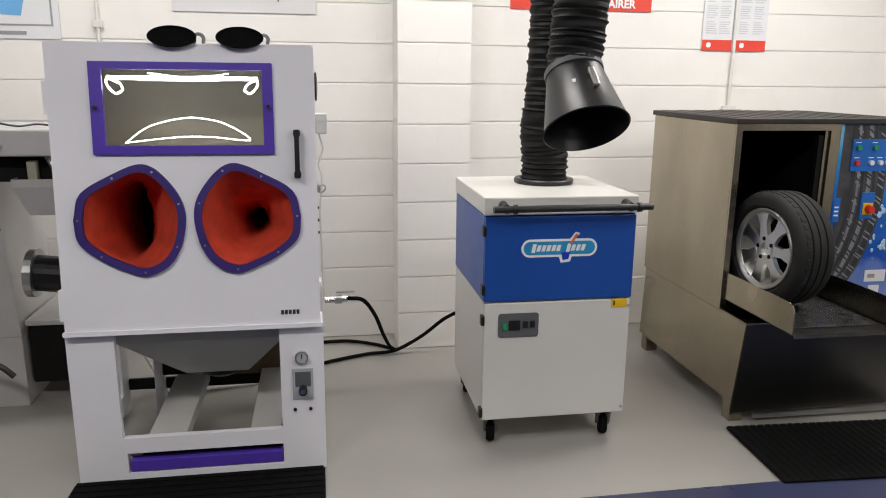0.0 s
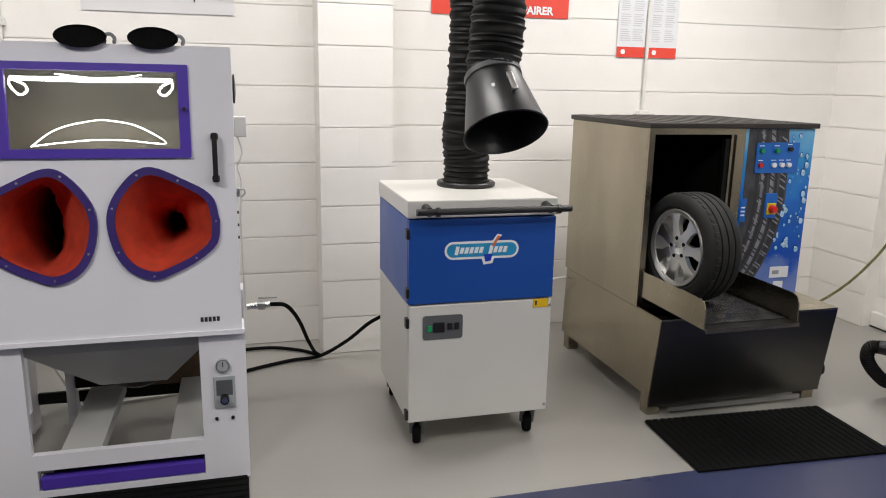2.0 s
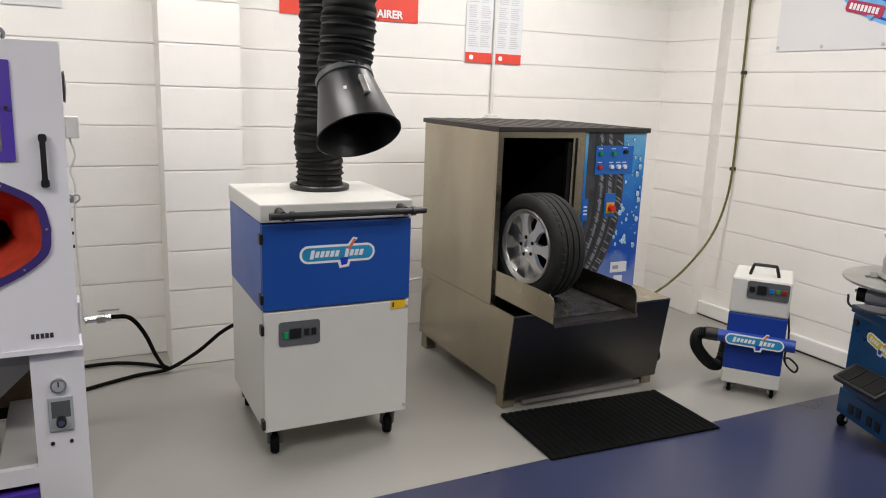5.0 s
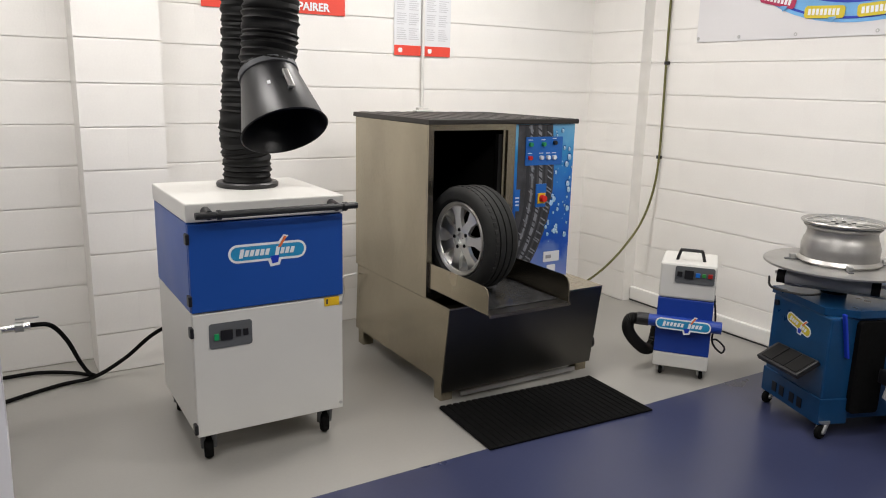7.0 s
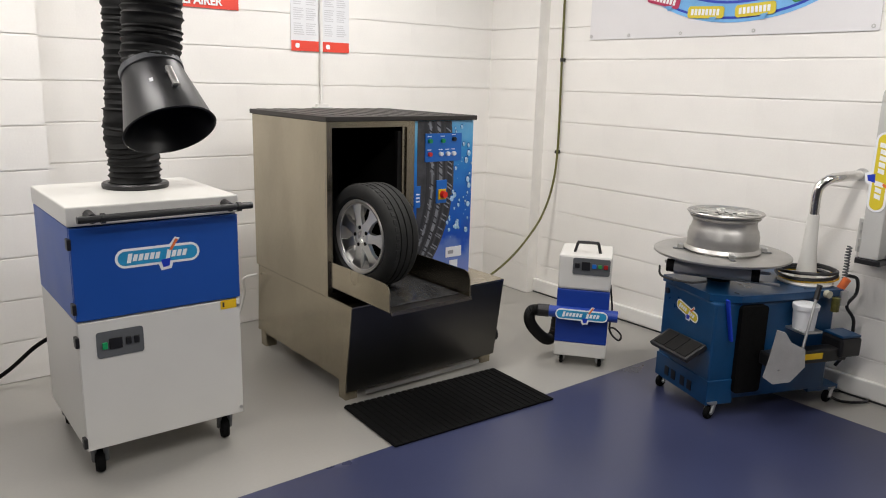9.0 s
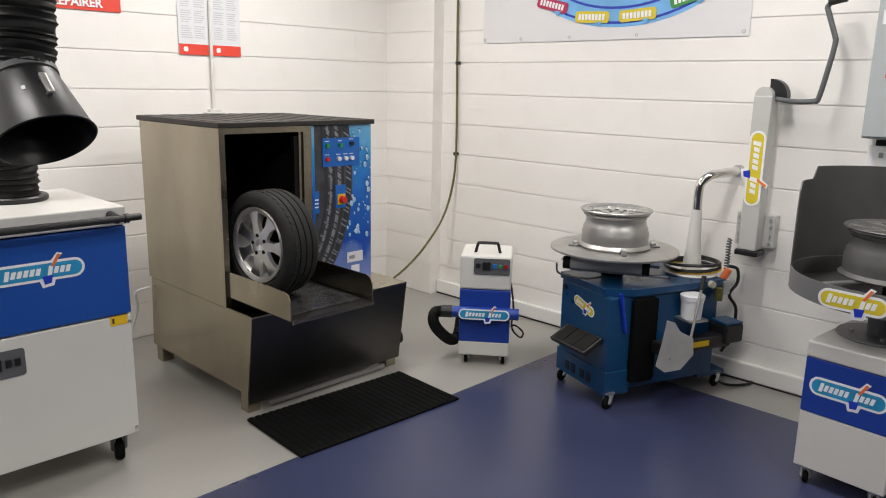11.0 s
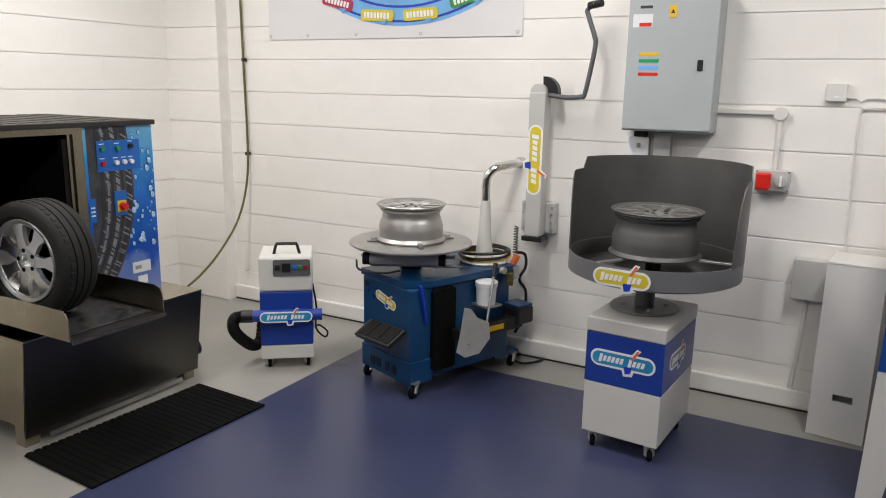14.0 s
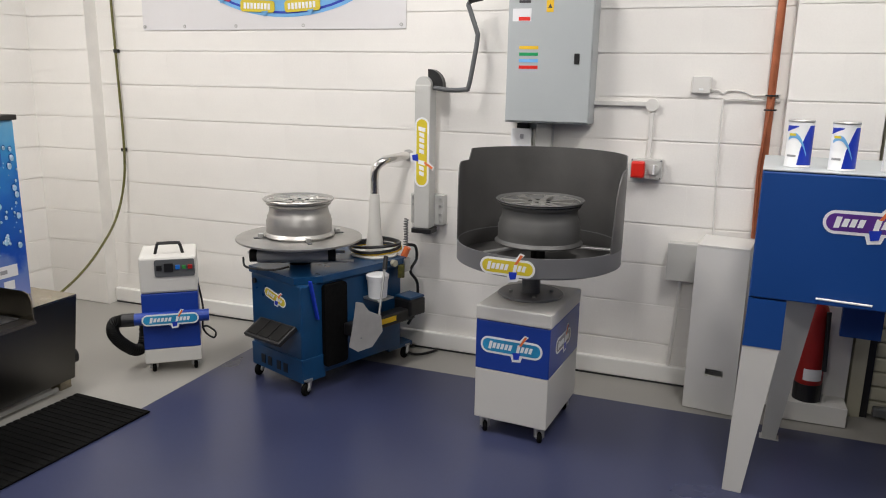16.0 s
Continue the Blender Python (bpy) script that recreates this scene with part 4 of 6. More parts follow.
# ---- small mobile extractor ----
def small_extractor():
    t = thing("mobile_extractor", "small white and blue extraction unit with side hose", "fume extractor", (3.345, 2.462, 0), -52.0, world=False)
    t.scale = (0.99, 0.99, 1.026)
    w, d = 0.152, 0.34
    part("base_body", B(-w, w, 0, d, 0.060, 0.140, 0.006), M_WHITE, t)
    part("blue_body", B(-w + 0.001, w - 0.001, 0.001, d, 0.142, 0.455, 0.004), M_DBLUE, t, "blue middle body")
    part("top_body", B(-w, w, 0, d, 0.457, 0.655, 0.012), M_WHITE, t)
    m = facing(0, 0, 0)
    p = part("control_panel", SH(rect(-0.07, 0.142, 0.548, 0.642, 0.012), [], 0.006, m @ Matrix.Translation((0, 0, 0.005))), M_PANELGREY, t, "grey control panel")
    for x, mt, s in ((-0.045, M_BLACK, 0.014), (0.005, M_BLACK, 0.024), (0.052, M_BUTTONBLUE, 0.012), (0.085, M_LOGOGREEN, 0.010), (0.118, M_DARKRED, 0.012)):
        part("switch", B(x - s, x + s, -0.014, -0.006, 0.600 - s, 0.600 + s, 0.002), mt, p)
    h = part("handle", TU(smooth_path([(-0.07, 0.10, 0.65), (-0.055, 0.10, 0.705), (-0.045, 0.10, 0.712), (0.055, 0.10, 0.712), (0.065, 0.10, 0.705), (0.08, 0.10, 0.65)], 5), 0.009, 8), M_BLACK, t, "black carrying handle", True)
    part("pipe", CY((-0.20, -0.02, 0.325), (0.205, -0.02, 0.325), 0.033, seg=20), M_DBLUE, t)
    decal(t, facing(0.0, -0.056, 0.325), 0.30, 0.062, M_LOGOCYAN)
    part("hose_cuff", CY((-0.19, -0.02, 0.325), (-0.255, -0.02, 0.325), 0.036, seg=20), M_BLACK, t)
    pts = smooth_path([(-0.25, -0.02, 0.325), (-0.295, -0.02, 0.312), (-0.305, 0.0, 0.25), (-0.27, 0.06, 0.17), (-0.21, 0.14, 0.10), (-0.17, 0.20, 0.12), (-0.155, 0.24, 0.28)], 14)
    part("hose", TU(pts, 0.034, 14, [0.035 if i % 2 else 0.031 for i in range(len(pts))]), M_HOSE, t, "black ribbed hose", True)
    for x in (-0.11, 0.115):
        for y in (0.05, 0.29):
            caster(t, x, y, 0.060, 0.024, 0.02, -80)
    part("mains_cable", TU(smooth_path([(0.15, 0.2, 0.45), (0.17, 0.22, 0.30), (0.165, 0.25, 0.16), (0.22, 0.22, 0.11), (0.235, 0.2, 0.15), (0.19, 0.2, 0.19), (0.16, 0.25, 0.17)], 6), 0.006, 6), M_BLACK, t)
    return t


small_extractor()

# ---- tyre changer ----
def tyre_changer():
    # local: x along the long side, y across, origin at the near front corner's caster
    t = thing("tyre_changer", "blue tyre fitting machine with turntable on castors", "tyre changer", (3.372, 1.61, 0), -20.9, world=False)
    bm = bmesh.new()
    box(bm, -0.03, 0.70, 0.00, 0.44, 0.09, 0.60, 0.01)
    part("body", bm, M_TCBLUE, t, "dark blue painted steel body")
    part("top_plate", SH([(-0.035, 0.05), (0.10, -0.02), (0.72, -0.02), (0.72, 0.45), (0.10, 0.45), (-0.035, 0.45)], [], 0.035, Matrix.Translation((0, 0, 0.637))), M_TCBLUE, t)
    part("base_skirt", B(-0.036, 0.12, -0.006, 0.446, 0.07, 0.20, 0.004), M_TCBLUE, t)
    for x in (0.0, 0.06):
        for y in (0.12, 0.26):
            part("slot", B(-0.0395, -0.0362, y + x, y + x + 0.035, 0.10, 0.15), M_BLACK, t)
    part("blue_bar", box(bmesh.new(), -0.006, 0.006, -0.012, 0.012, -0.11, 0.11, 0.003, Matrix.Translation((0.045, -0.012, 0.515)) @ Euler((0, radians(-12), 0)).to_matrix().to_4x4()), M_LOGOBLUE, t, "bright blue bar")
    decal(t, Matrix.Translation((-0.031, 0.22, 0.50)) @ Euler((0, 0, radians(-90))).to_matrix().to_4x4() @ Euler((radians(90), 0, 0)).to_matrix().to_4x4() @ Euler((0, 0, radians(-14))).to_matrix().to_4x4(), 0.19, 0.055, M_LOGOYELLOW, 8)
    part("side_vent", CY((-0.04, 0.40, 0.56), (-0.03, 0.40, 0.56), 0.016, seg=14), M_BLACK, t)
    mpd = Matrix.Translation((-0.045, 0.20, 0.352)) @ Euler((radians(-4), radians(-30), 0)).to_matrix().to_4x4()
    pd = part("foot_pedal", box(bmesh.new(), -0.115, 0.02, -0.165, 0.165, -0.016, 0.010, 0.005, mpd), M_BLACK, t, "dark steel pedal tray")
    for y0, y1 in ((-0.15, -0.06), (-0.05, 0.04), (0.05, 0.14)):
        part("pedal_plate", box(bmesh.new(), -0.10, 0.01, y0, y1, 0.0105, 0.014, 0.001, mpd), M_INSIDE, pd)
    bl = part("bead_breaker_pad", SH(rect(0.0, 0.155, 0.13, 0.585, 0.02), [], 0.05, facing(0.105, -0.028, 0)), M_RUBBER, t, "black rubber buffer pad")
    arm = part("breaker_arm", B(0.22, 0.70, -0.12, -0.04, 0.29, 0.36, 0.01), M_BLACK, t, "black bead breaker arm")
    part("arm_tip", B(0.64, 0.77, -0.135, 0.0, 0.31, 0.41, 0.012), M_BLACK, arm)
    part("tip_cap", B(0.645, 0.765, -0.13, -0.005, 0.411, 0.424, 0.004), M_TCBLUE, arm)
    part("arm_label", B(0.42, 0.54, -0.1225, -0.1205, 0.315, 0.345), M_YELLOW, arm)
    blade = [(0.00, 0.17), (0.06, 0.13), (0.16, 0.15), (0.235, 0.25), (0.225, 0.36), (0.14, 0.40), (0.10, 0.46), (0.05, 0.475), (0.04, 0.40), (0.025, 0.30)]
    part("breaker_blade", SH(blade, [[(0.085 + 0.006 * math.cos(a), 0.22 + 0.006 * math.sin(a)) for a in [k * math.pi / 4 for k in range(8)]]], 0.012, facing(0.165, -0.15, 0.125, -22) @ Matrix.Scale(0.80, 4)), M_BLADE, arm, "bare steel bead breaker blade")
    part("blade_lever", CY((0.355, -0.17, 0.36), (0.455, -0.12, 0.66), 0.007, seg=10), M_ZINC, arm)
    part("lever_grip", CY((0.445, -0.125, 0.63), (0.470, -0.112, 0.70), 0.013, seg=12), M_BLACK, arm)
    cup = part("paste_tub", LA([(0.003, 0.0), (0.052, 0.0), (0.058, 0.10), (0.062, 0.102), (0.064, 0.125), (0.058, 0.130), (0.003, 0.130)], 28, Matrix.Translation((0.455, -0.06, 0.462))), M_LOGOWHITE, t, "white plastic paste tub", True)
    part("tub_bracket", B(0.40, 0.52, -0.12, 0.0, 0.450, 0.461), M_ZINC, t)
    # turntable with bare rim
    c = (0.20, 0.297)
    part("spindle", CY((*c, 0.637), (*c, 0.76), 0.06, seg=20), M_INSIDE, t)
    tt = part("turntable", LA([(0.003, 0.775), (0.338, 0.775), (0.345, 0.779), (0.345, 0.788), (0.338, 0.792), (0.003, 0.792)], 56, Matrix.Translation((*c, 0))), M_DULLALLOY, t, "round steel turntable", True)
    for k in range(4):
        a = radians(45 + 90 * k + 20)
        mj = Matrix.Translation((*c, 0.792)) @ Euler((0, 0, a)).to_matrix().to_4x4()
        part("slide", box(bmesh.new(), 0.02, 0.25, -0.012, 0.012, 0.0, 0.006, 0.002, mj), M_PANELGREY, tt)
        part("jaw", box(bmesh.new(), 0.197, 0.228, -0.014, 0.014, 0.004, 0.030, 0.005, mj), M_ZINC, tt)
    part("clamp_cylinder", CY((-0.07, 0.345, 0.715), (0.235, 0.065, 0.715), 0.030, seg=18), M_GREY, t, "grey pneumatic cylinder")
    for p in ((-0.07, 0.345, 0.715), (0.235, 0.065, 0.715)):
        part("cylinder_end", CY((p[0] - 0.014, p[1] + 0.013, p[2]), (p[0] + 0.014, p[1] - 0.013, p[2]), 0.034, seg=18), M_INSIDE, t)
    for y in (0.08, 0.30):
        part("guide_rod", CY((-0.09 + y * 0.2, 0.40 - y * 0.1, 0.745 - y * 0.25), (0.29 + y * 0.2, 0.05 - y * 0.1, 0.745 - y * 0.25), 0.008, seg=10), M_ZINC, t)
    part("air_line", TU(smooth_path([(-0.1, 0.40, 0.70), (-0.12, 0.34, 0.66), (-0.06, 0.2, 0.66), (0.02, 0.16, 0.67)], 5), 0.006, 6), M_BLACK, t)
    # column and swing arm
    px, py = 0.635, 0.155
    part("column_foot", LA([(0.003, 0.637), (0.135, 0.637), (0.14, 0.645), (0.135, 0.652), (0.003, 0.652)], 36, Matrix.Translation((px, py, 0))), M_WHITE, t, "", True)
    part("column", LA([(0.058, 0.652), (0.052, 0.68), (0.038, 0.80), (0.030, 0.95), (0.028, 1.0), (0.003, 1.0)], 28, Matrix.Translation((px, py, 0))), M_WHITE, t, "tapered cream column", True)
    part("swing_arm", TU(smooth_path([(px, py, 0.99), (px, py, 1.09), (px + 0.01, py - 0.003, 1.145), (px + 0.05, py - 0.02, 1.185), (px + 0.12, py - 0.02, 1.195), (px + 0.29, py + 0.01, 1.202)], 8), 0.025, 14), M_CHROME, t, "polished bent steel arm", True)
    part("arm_end", CY((px + 0.28, py + 0.008, 1.202), (px + 0.31, py + 0.014, 1.202), 0.034, seg=16), M_ZINC, t)
    pts = []
    for k in range(40):
        a = 2 * math.pi * k / 18
        pts.append(Vector((px + 0.03 + (0.155 + 0.012 * math.sin(k * 0.7)) * math.cos(a), py + 0.03 + 0.155 * math.sin(a), 0.662 + 0.0009 * k + 0.012 * (1 + math.sin(a * 1.3 + 0.6)) * (k / 40))))
    part("coiled_hose", TU(pts, 0.009, 8), M_BLACK, t, "coiled black air hose", True)
    part("yellow_line", TU([p + Vector((0.012, 0, -0.014)) for p in pts[:19]], 0.005, 6), M_YELLOW, t)
    part("regulator", B(0.70, 0.75, -0.03, 0.02, 0.55, 0.63, 0.006), M_ZINC, t)
    part("filter_bowl", CY((0.66, -0.04, 0.53), (0.66, -0.04, 0.60), 0.020, seg=16), M_EARTH, t)
    part("gauge", CY((0.60, -0.03, 0.625), (0.60, -0.055, 0.625), 0.019, seg=16), M_SHUTTER, t)
    part("orange_coupling", CY((0.74, 0.02, 0.63), (0.755, 0.0, 0.685), 0.020, seg=12), M_LOGOORANGE, t)
    part("air_hose", TU(smooth_path([(0.77, 0.01, 0.70), (0.82, 0.0, 0.68), (0.84, 0.01, 0.60), (0.80, 0.02, 0.53), (0.84, 0.0, 0.45), (0.83, 0.0, 0.30), (0.78, 0.02, 0.2)], 6), 0.009, 8), M_BLACK, t, "", True)
    part("spring_hose", TU([Vector((0.80 + 0.012 * math.cos(k * 1.3), 0.06 + 0.012 * math.sin(k * 1.3), 0.62 + 0.0032 * k)) for k in range(70)], 0.0045, 6), M_PANELGREY, t)
    for x, y in ((0.0, 0.0), (0.0, 0.42), (0.76, 0.02), (0.70, 0.42)):
        caster(t, x, y, 0.09, 0.034, 0.026, 200)
    part("caster_beam", B(0.60, 0.80, 0.0, 0.44, 0.075, 0.10, 0.004), M_TCBLUE, t)
    part("floor_cable", TU(smooth_path([(0.74, 0.1, 0.08), (0.80, 0.0, 0.012), (0.92, -0.06, 0.011), (1.0, -0.02, 0.011), (0.98, 0.08, 0.011), (0.86, 0.10, 0.011), (0.80, 0.04, 0.012)], 6), 0.008, 6), M_BLACK, t)
    return t, c


tc_thing, tc_c = tyre_changer()
rw = thing("alloy_rim", "bare silver alloy rim clamped on the turntable", "wheel rim", (0, 0, 0))
cw = pose(3.372, 1.61, 0, 0, 0, -20.9) @ Vector((tc_c[0], tc_c[1], 0.800))
rw.matrix_basis = Matrix.Translation(cw)
ORIGIN[rw] = Matrix.Translation(cw).inverted()
alloy_wheel(rw, Matrix.Translation(cw), 0.190, 0.205, 9, M_ALLOY, M_DULLALLOY, 0.020)

# ---- wall post with arm ----
wp = thing("wall_press_post", "grey wall-mounted post with black arm and yellow decal", "wall post", (4.22, 1.32, 0.75))
part("post", B(4.14, 4.235, 1.270, 1.366, 0.775, 1.60, 0.006), M_GREY, wp)
part("post_head", LA([(0.003, -0.04), (0.047, -0.04), (0.047, 0.04), (0.003, 0.04)], 28, Matrix.Translation((4.188, 1.318, 1.60)) @ Euler((0, radians(90), 0)).to_matrix().to_4x4()), M_GREY, wp)
fl = part("wall_flange", B(4.235, 4.299, 1.215, 1.425, 0.785, 0.965, 0.004), M_GREY, wp)
for y in (1.235, 1.405):
    for z in (0.81, 0.85, 0.90, 0.94):
        part("bolt", CY((4.235, y, z), (4.226, y, z), 0.009, seg=6), M_ZINC, fl)
part("foot_cap", B(4.135, 4.24, 1.255, 1.38, 0.745, 0.774, 0.004), M_BLACK, wp)
part("pivot_guard", LA([(0.020, -0.02), (0.088, -0.02), (0.088, 0.03), (0.020, 0.03)], 16, Matrix.Translation((4.20, 1.30, 1.60)) @ Euler((0, radians(90), 0)).to_matrix().to_4x4(), (178, 285), True), M_BLACK, wp)
part("swing_bar", TU(smooth_path([(4.17, 1.26, 1.585), (4.16, 1.16, 1.575), (4.15, 1.07, 1.58), (4.145, 1.045, 1.60), (4.14, 1.01, 1.78), (4.14, 1.0, 1.86), (4.14, 1.005, 1.89), (4.14, 1.05, 2.01), (4.14, 1.055, 2.03), (4.13, 1.03, 2.055), (4.10, 1.0, 2.06)], 6), 0.013, 10), M_PANELGREY, wp, "bent dark steel bar", True)
part("bar_grip", CY((4.125, 1.04, 2.052), (4.10, 0.965, 2.062), 0.02, seg=14), M_BLACK, wp)
decal(wp, Matrix.Translation((4.139, 1.318, 1.22)) @ Euler((0, 0, radians(-90))).to_matrix().to_4x4() @ Euler((radians(90), 0, 0)).to_matrix().to_4x4() @ Euler((0, 0, radians(-90))).to_matrix().to_4x4(), 0.40, 0.088, M_LOGOYELLOW, 9)

wp.matrix_basis = wp.matrix_basis @ Matrix.Translation((0, -0.034, 0.018))

# ---- wheel repair booth ----
def repair_booth():
    t = thing("spray_booth_stand", "grey half-round spray hood on white and blue pedestal", "spray stand", (3.58, 0.49, 0))
    x0, x1, y0, y1 = 3.322, 3.838, 0.290, 0.666
    turn = Matrix.Translation((3.552, 0.465, 0)) @ Euler((0, 0, radians(-4.5))).to_matrix().to_4x4() @ Matrix.Diagonal((0.955, 0.955, 1, 1)) @ Matrix.Translation((-3.58, -0.478, 0))
    part("lower_body", B(x0 + 0.001, x1, y0 + 0.001, y1 - 0.001, 0.078, 0.326, 0.004, turn), M_WHITE, t)
    part("blue_body", B(x0, x1, y0, y1, 0.328, 0.566, 0.003, turn), M_DBLUE, t, "blue middle body")
    part("top_cap", B(x0 - 0.003, x1 + 0.003, y0 - 0.003, y1 + 0.003, 0.568, 0.637, 0.007, turn), M_WHITE, t)
    decal(t, turn @ facing(x0, 0.482, 0.452, -90), 0.315, 0.08, M_LOGOCYAN)
    decal(t, turn @ facing(3.55, y0, 0.452, 0), 0.26, 0.078, M_TEXT)
    for x, y in ((x0 + 0.04, y0 + 0.045), (x0 + 0.04, y1 - 0.045), (x1 - 0.05, y0 + 0.045), (x1 - 0.05, y1 - 0.045)):
        v = turn @ Vector((x, y, 0))
        caster(t, v.x, v.y, 0.078, 0.026, 0.022, 200)
    c = Vector((3.62, 0.457, 0))
    part("pedestal_plate", LA([(0.003, 0.637), (0.155, 0.637), (0.16, 0.642), (0.155, 0.649), (0.003, 0.649)], 40, Matrix.Translation((3.585, 0.475, 0))), M_HOODOUT, t, "dark grey round base plate", True)
    part("pedestal", CY((3.585, 0.475, 0.649), (3.585, 0.475, 0.80), 0.045, seg=24), M_HOODOUT, t)
    for a in range(4):
        part("bolt", CY((3.585 + 0.1 * math.cos(a * 1.57 + .4), 0.475 + 0.1 * math.sin(a * 1.57 + .4), 0.649), (3.585 + 0.1 * math.cos(a * 1.57 + .4), 0.475 + 0.1 * math.sin(a * 1.57 + .4), 0.658), 0.008, seg=6), M_ZINC, t)
    R = 0.39
    pan = part("pan", LA([(0.003, 0.800), (R - 0.02, 0.800), (R + 0.004, 0.812), (R + 0.004, 0.900), (R - 0.001, 0.900), (R - 0.001, 0.890)], 64, Matrix.Translation(c)), M_HOODOUT, t, "round grey pan with front lip", True)
    # The inside of the pan takes the darker hood grey.
    part("pan_liner", LA([(R - 0.002, 0.895), (R - 0.004, 0.822), (0.003, 0.814)], 64, Matrix.Translation(c)), M_HOODGREY, pan, "darker grey inside of the pan", True)
    # back shield, its ends cut back in a curve
    bm = bmesh.new()
    n = 56
    cols = []
    for i in range(n + 1):
        a = -112 + 224 * i / n
        s = abs(a)
        top = 1.318 if s < 76 else 1.318 - 0.055 * (1 if s > 80 else (s - 76) / 4)
        if s > 96:
            u = (s - 96) / 16.0
            top = 0.90 + (1.263 - 0.90) * math.sqrt(max(0.0, 1 - u ** 2.2))
        d = radians(a)
        cols.append([bm.verts.new((c.x + (R + k) * math.cos(d), c.y + (R + k) * math.sin(d), z)) for k in (0.0, 0.005) for z in (0.896, top)])
    for p, q in zip(cols, cols[1:]):
        bm.faces.new((p[0], q[0], q[1], p[1]))
        bm.faces.new((p[2], p[3], q[3], q[2]))
        bm.faces.new((p[1], q[1], q[3], p[3]))
    bm.faces.new((cols[0][0], cols[0][1], cols[0][3], cols[0][2]))
    bm.faces.new((cols[-1][0], cols[-1][2], cols[-1][3], cols[-1][1]))
    bmesh.ops.recalc_face_normals(bm, faces=bm.faces[:])
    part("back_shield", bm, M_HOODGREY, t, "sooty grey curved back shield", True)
    part("spindle", CY((c.x, c.y, 0.814), (c.x, c.y, 0.884), 0.035, seg=18), M_INSIDE, t)
    for k in range(3):
        a = radians(200 + 120 * k - 50)
        part("support_arm", box(bmesh.new(), 0.02, 0.35, -0.013, 0.013, 0, 0.012, 0.003, Matrix.Translation((c.x, c.y, 0.880)) @ Euler((0, 0, a)).to_matrix().to_4x4()), M_ZINC, t)
    part("clamp_knob", B(c.x - 0.29, c.x - 0.25, c.y - 0.03, c.y + 0.03, 0.814, 0.862, 0.006), M_HOODOUT, t)
    th = radians(175)
    md = Matrix.Translation((c.x + (R + 0.005) * math.cos(th), c.y + (R + 0.005) * math.sin(th), 0.858)) @ Euler((0, 0, radians(175 - 270))).to_matrix().to_4x4() @ Euler((radians(90), 0, 0)).to_matrix().to_4x4()
    decal(t, md, 0.255, 0.078, M_LOGOYELLOW, 9, 0.021)
    return c


bc_ = repair_booth()
r2 = thing("alloy_rim", "grey multi-spoke alloy rim resting in the spray stand", "wheel rim", (bc_.x, bc_.y, 0.893))
alloy_wheel(r2, Matrix.Translation((bc_.x, bc_.y, 0.893)), 0.208, 0.212, 8, M_DULLALLOY, M_PRIMER, 0.020)

# ---- wall fittings ----
db = thing("distribution_board", "grey steel electrical distribution board on the wall", "distribution board", (4.2, 0.59, 1.42))
part("case", B(4.13, 4.298, 0.352, 0.828, 1.423, 2.14, 0.004), M_DBGREY, db)
part("door", B(4.118, 4.130, 0.356, 0.824, 1.432, 2.13, 0.003), M_DBGREY, db)
part("lock", B(4.112, 4.118, 0.418, 0.447, 1.735, 1.79, 0.003), M_BLACK, db)
for i, mt in enumerate((M_YELLOW, M_GREEN, M_SKYBLUE, M_RED)):
    part("phase_label", B(4.1165, 4.118, 0.648, 0.755, 1.811 - i * 0.034, 1.828 - i * 0.034), mt, db)
part("warning_label", B(4.1165, 4.118, 0.573, 0.612, 2.0, 2.06), M_YELLOW, db)
part("warning_mark", SH([(-0.012, 0), (0.012, 0), (0.0, 0.022)], [], 0.001, facing(4.1160, 0.592, 2.02, -90)), M_DARKTEXT, db)
nl = part("notice_label", B(4.1165, 4.118, 0.695, 0.80, 1.955, 2.02), M_PAPER, db)
db.matrix_basis = pose(4.2, 0.566, 1.428) @ Matrix.Diagonal((1, 0.955, 0.985, 1))
part("red_strip", B(4.1155, 4.1164, 0.70, 0.765, 1.958, 1.977), M_RED, nl)
part("dark_tag", B(4.1165, 4.118, 0.70, 0.765, 2.048, 2.062), M_DARKTEXT, db)
tk = thing("cable_trunking", "grey vertical cable trunking below the board", "trunking", (4.27, 0.6, 0.9))
part("trunk", B(4.24, 4.298, 0.555, 0.645, 0.90, 1.421, 0.003), M_GREY, tk)
so = thing("wall_socket", "white surface-mounted switched socket", "wall socket", (4.27, 0.72, 1.28))
part("back_box", B(4.255, 4.298, 0.672, 0.785, 1.275, 1.39, 0.004), M_PVC, so)
part("plate", B(4.247, 4.255, 0.670, 0.787, 1.273, 1.392, 0.003), M_LOGOWHITE, so)
part("rocker", B(4.242, 4.247, 0.715, 0.735, 1.335, 1.36, 0.002), M_TEXT, so)
part("cable_gland", B(4.26, 4.298, 0.69, 0.76, 1.391, 1.42, 0.004), M_BLACK, so)
rs = thing("isolator_socket", "grey wall isolator with red interlock switch", "isolator", (4.26, 0.04, 1.2))
part("case", B(4.243, 4.298, -0.044, 0.120, 1.150, 1.258, 0.006), M_GREY, rs)
for y in (-0.036, 0.112):
    for z in (1.158, 1.250):
        part("screw", CY((4.243, y, z), (4.241, y, z), 0.004, seg=8), M_PANELGREY, rs)
part("red_plug", B(4.195, 4.243, 0.042, 0.112, 1.160, 1.246, 0.010), M_RED, rs)
part("dial", CY((4.243, -0.003, 1.205), (4.226, -0.003, 1.205), 0.028, seg=24), M_GREY, rs)
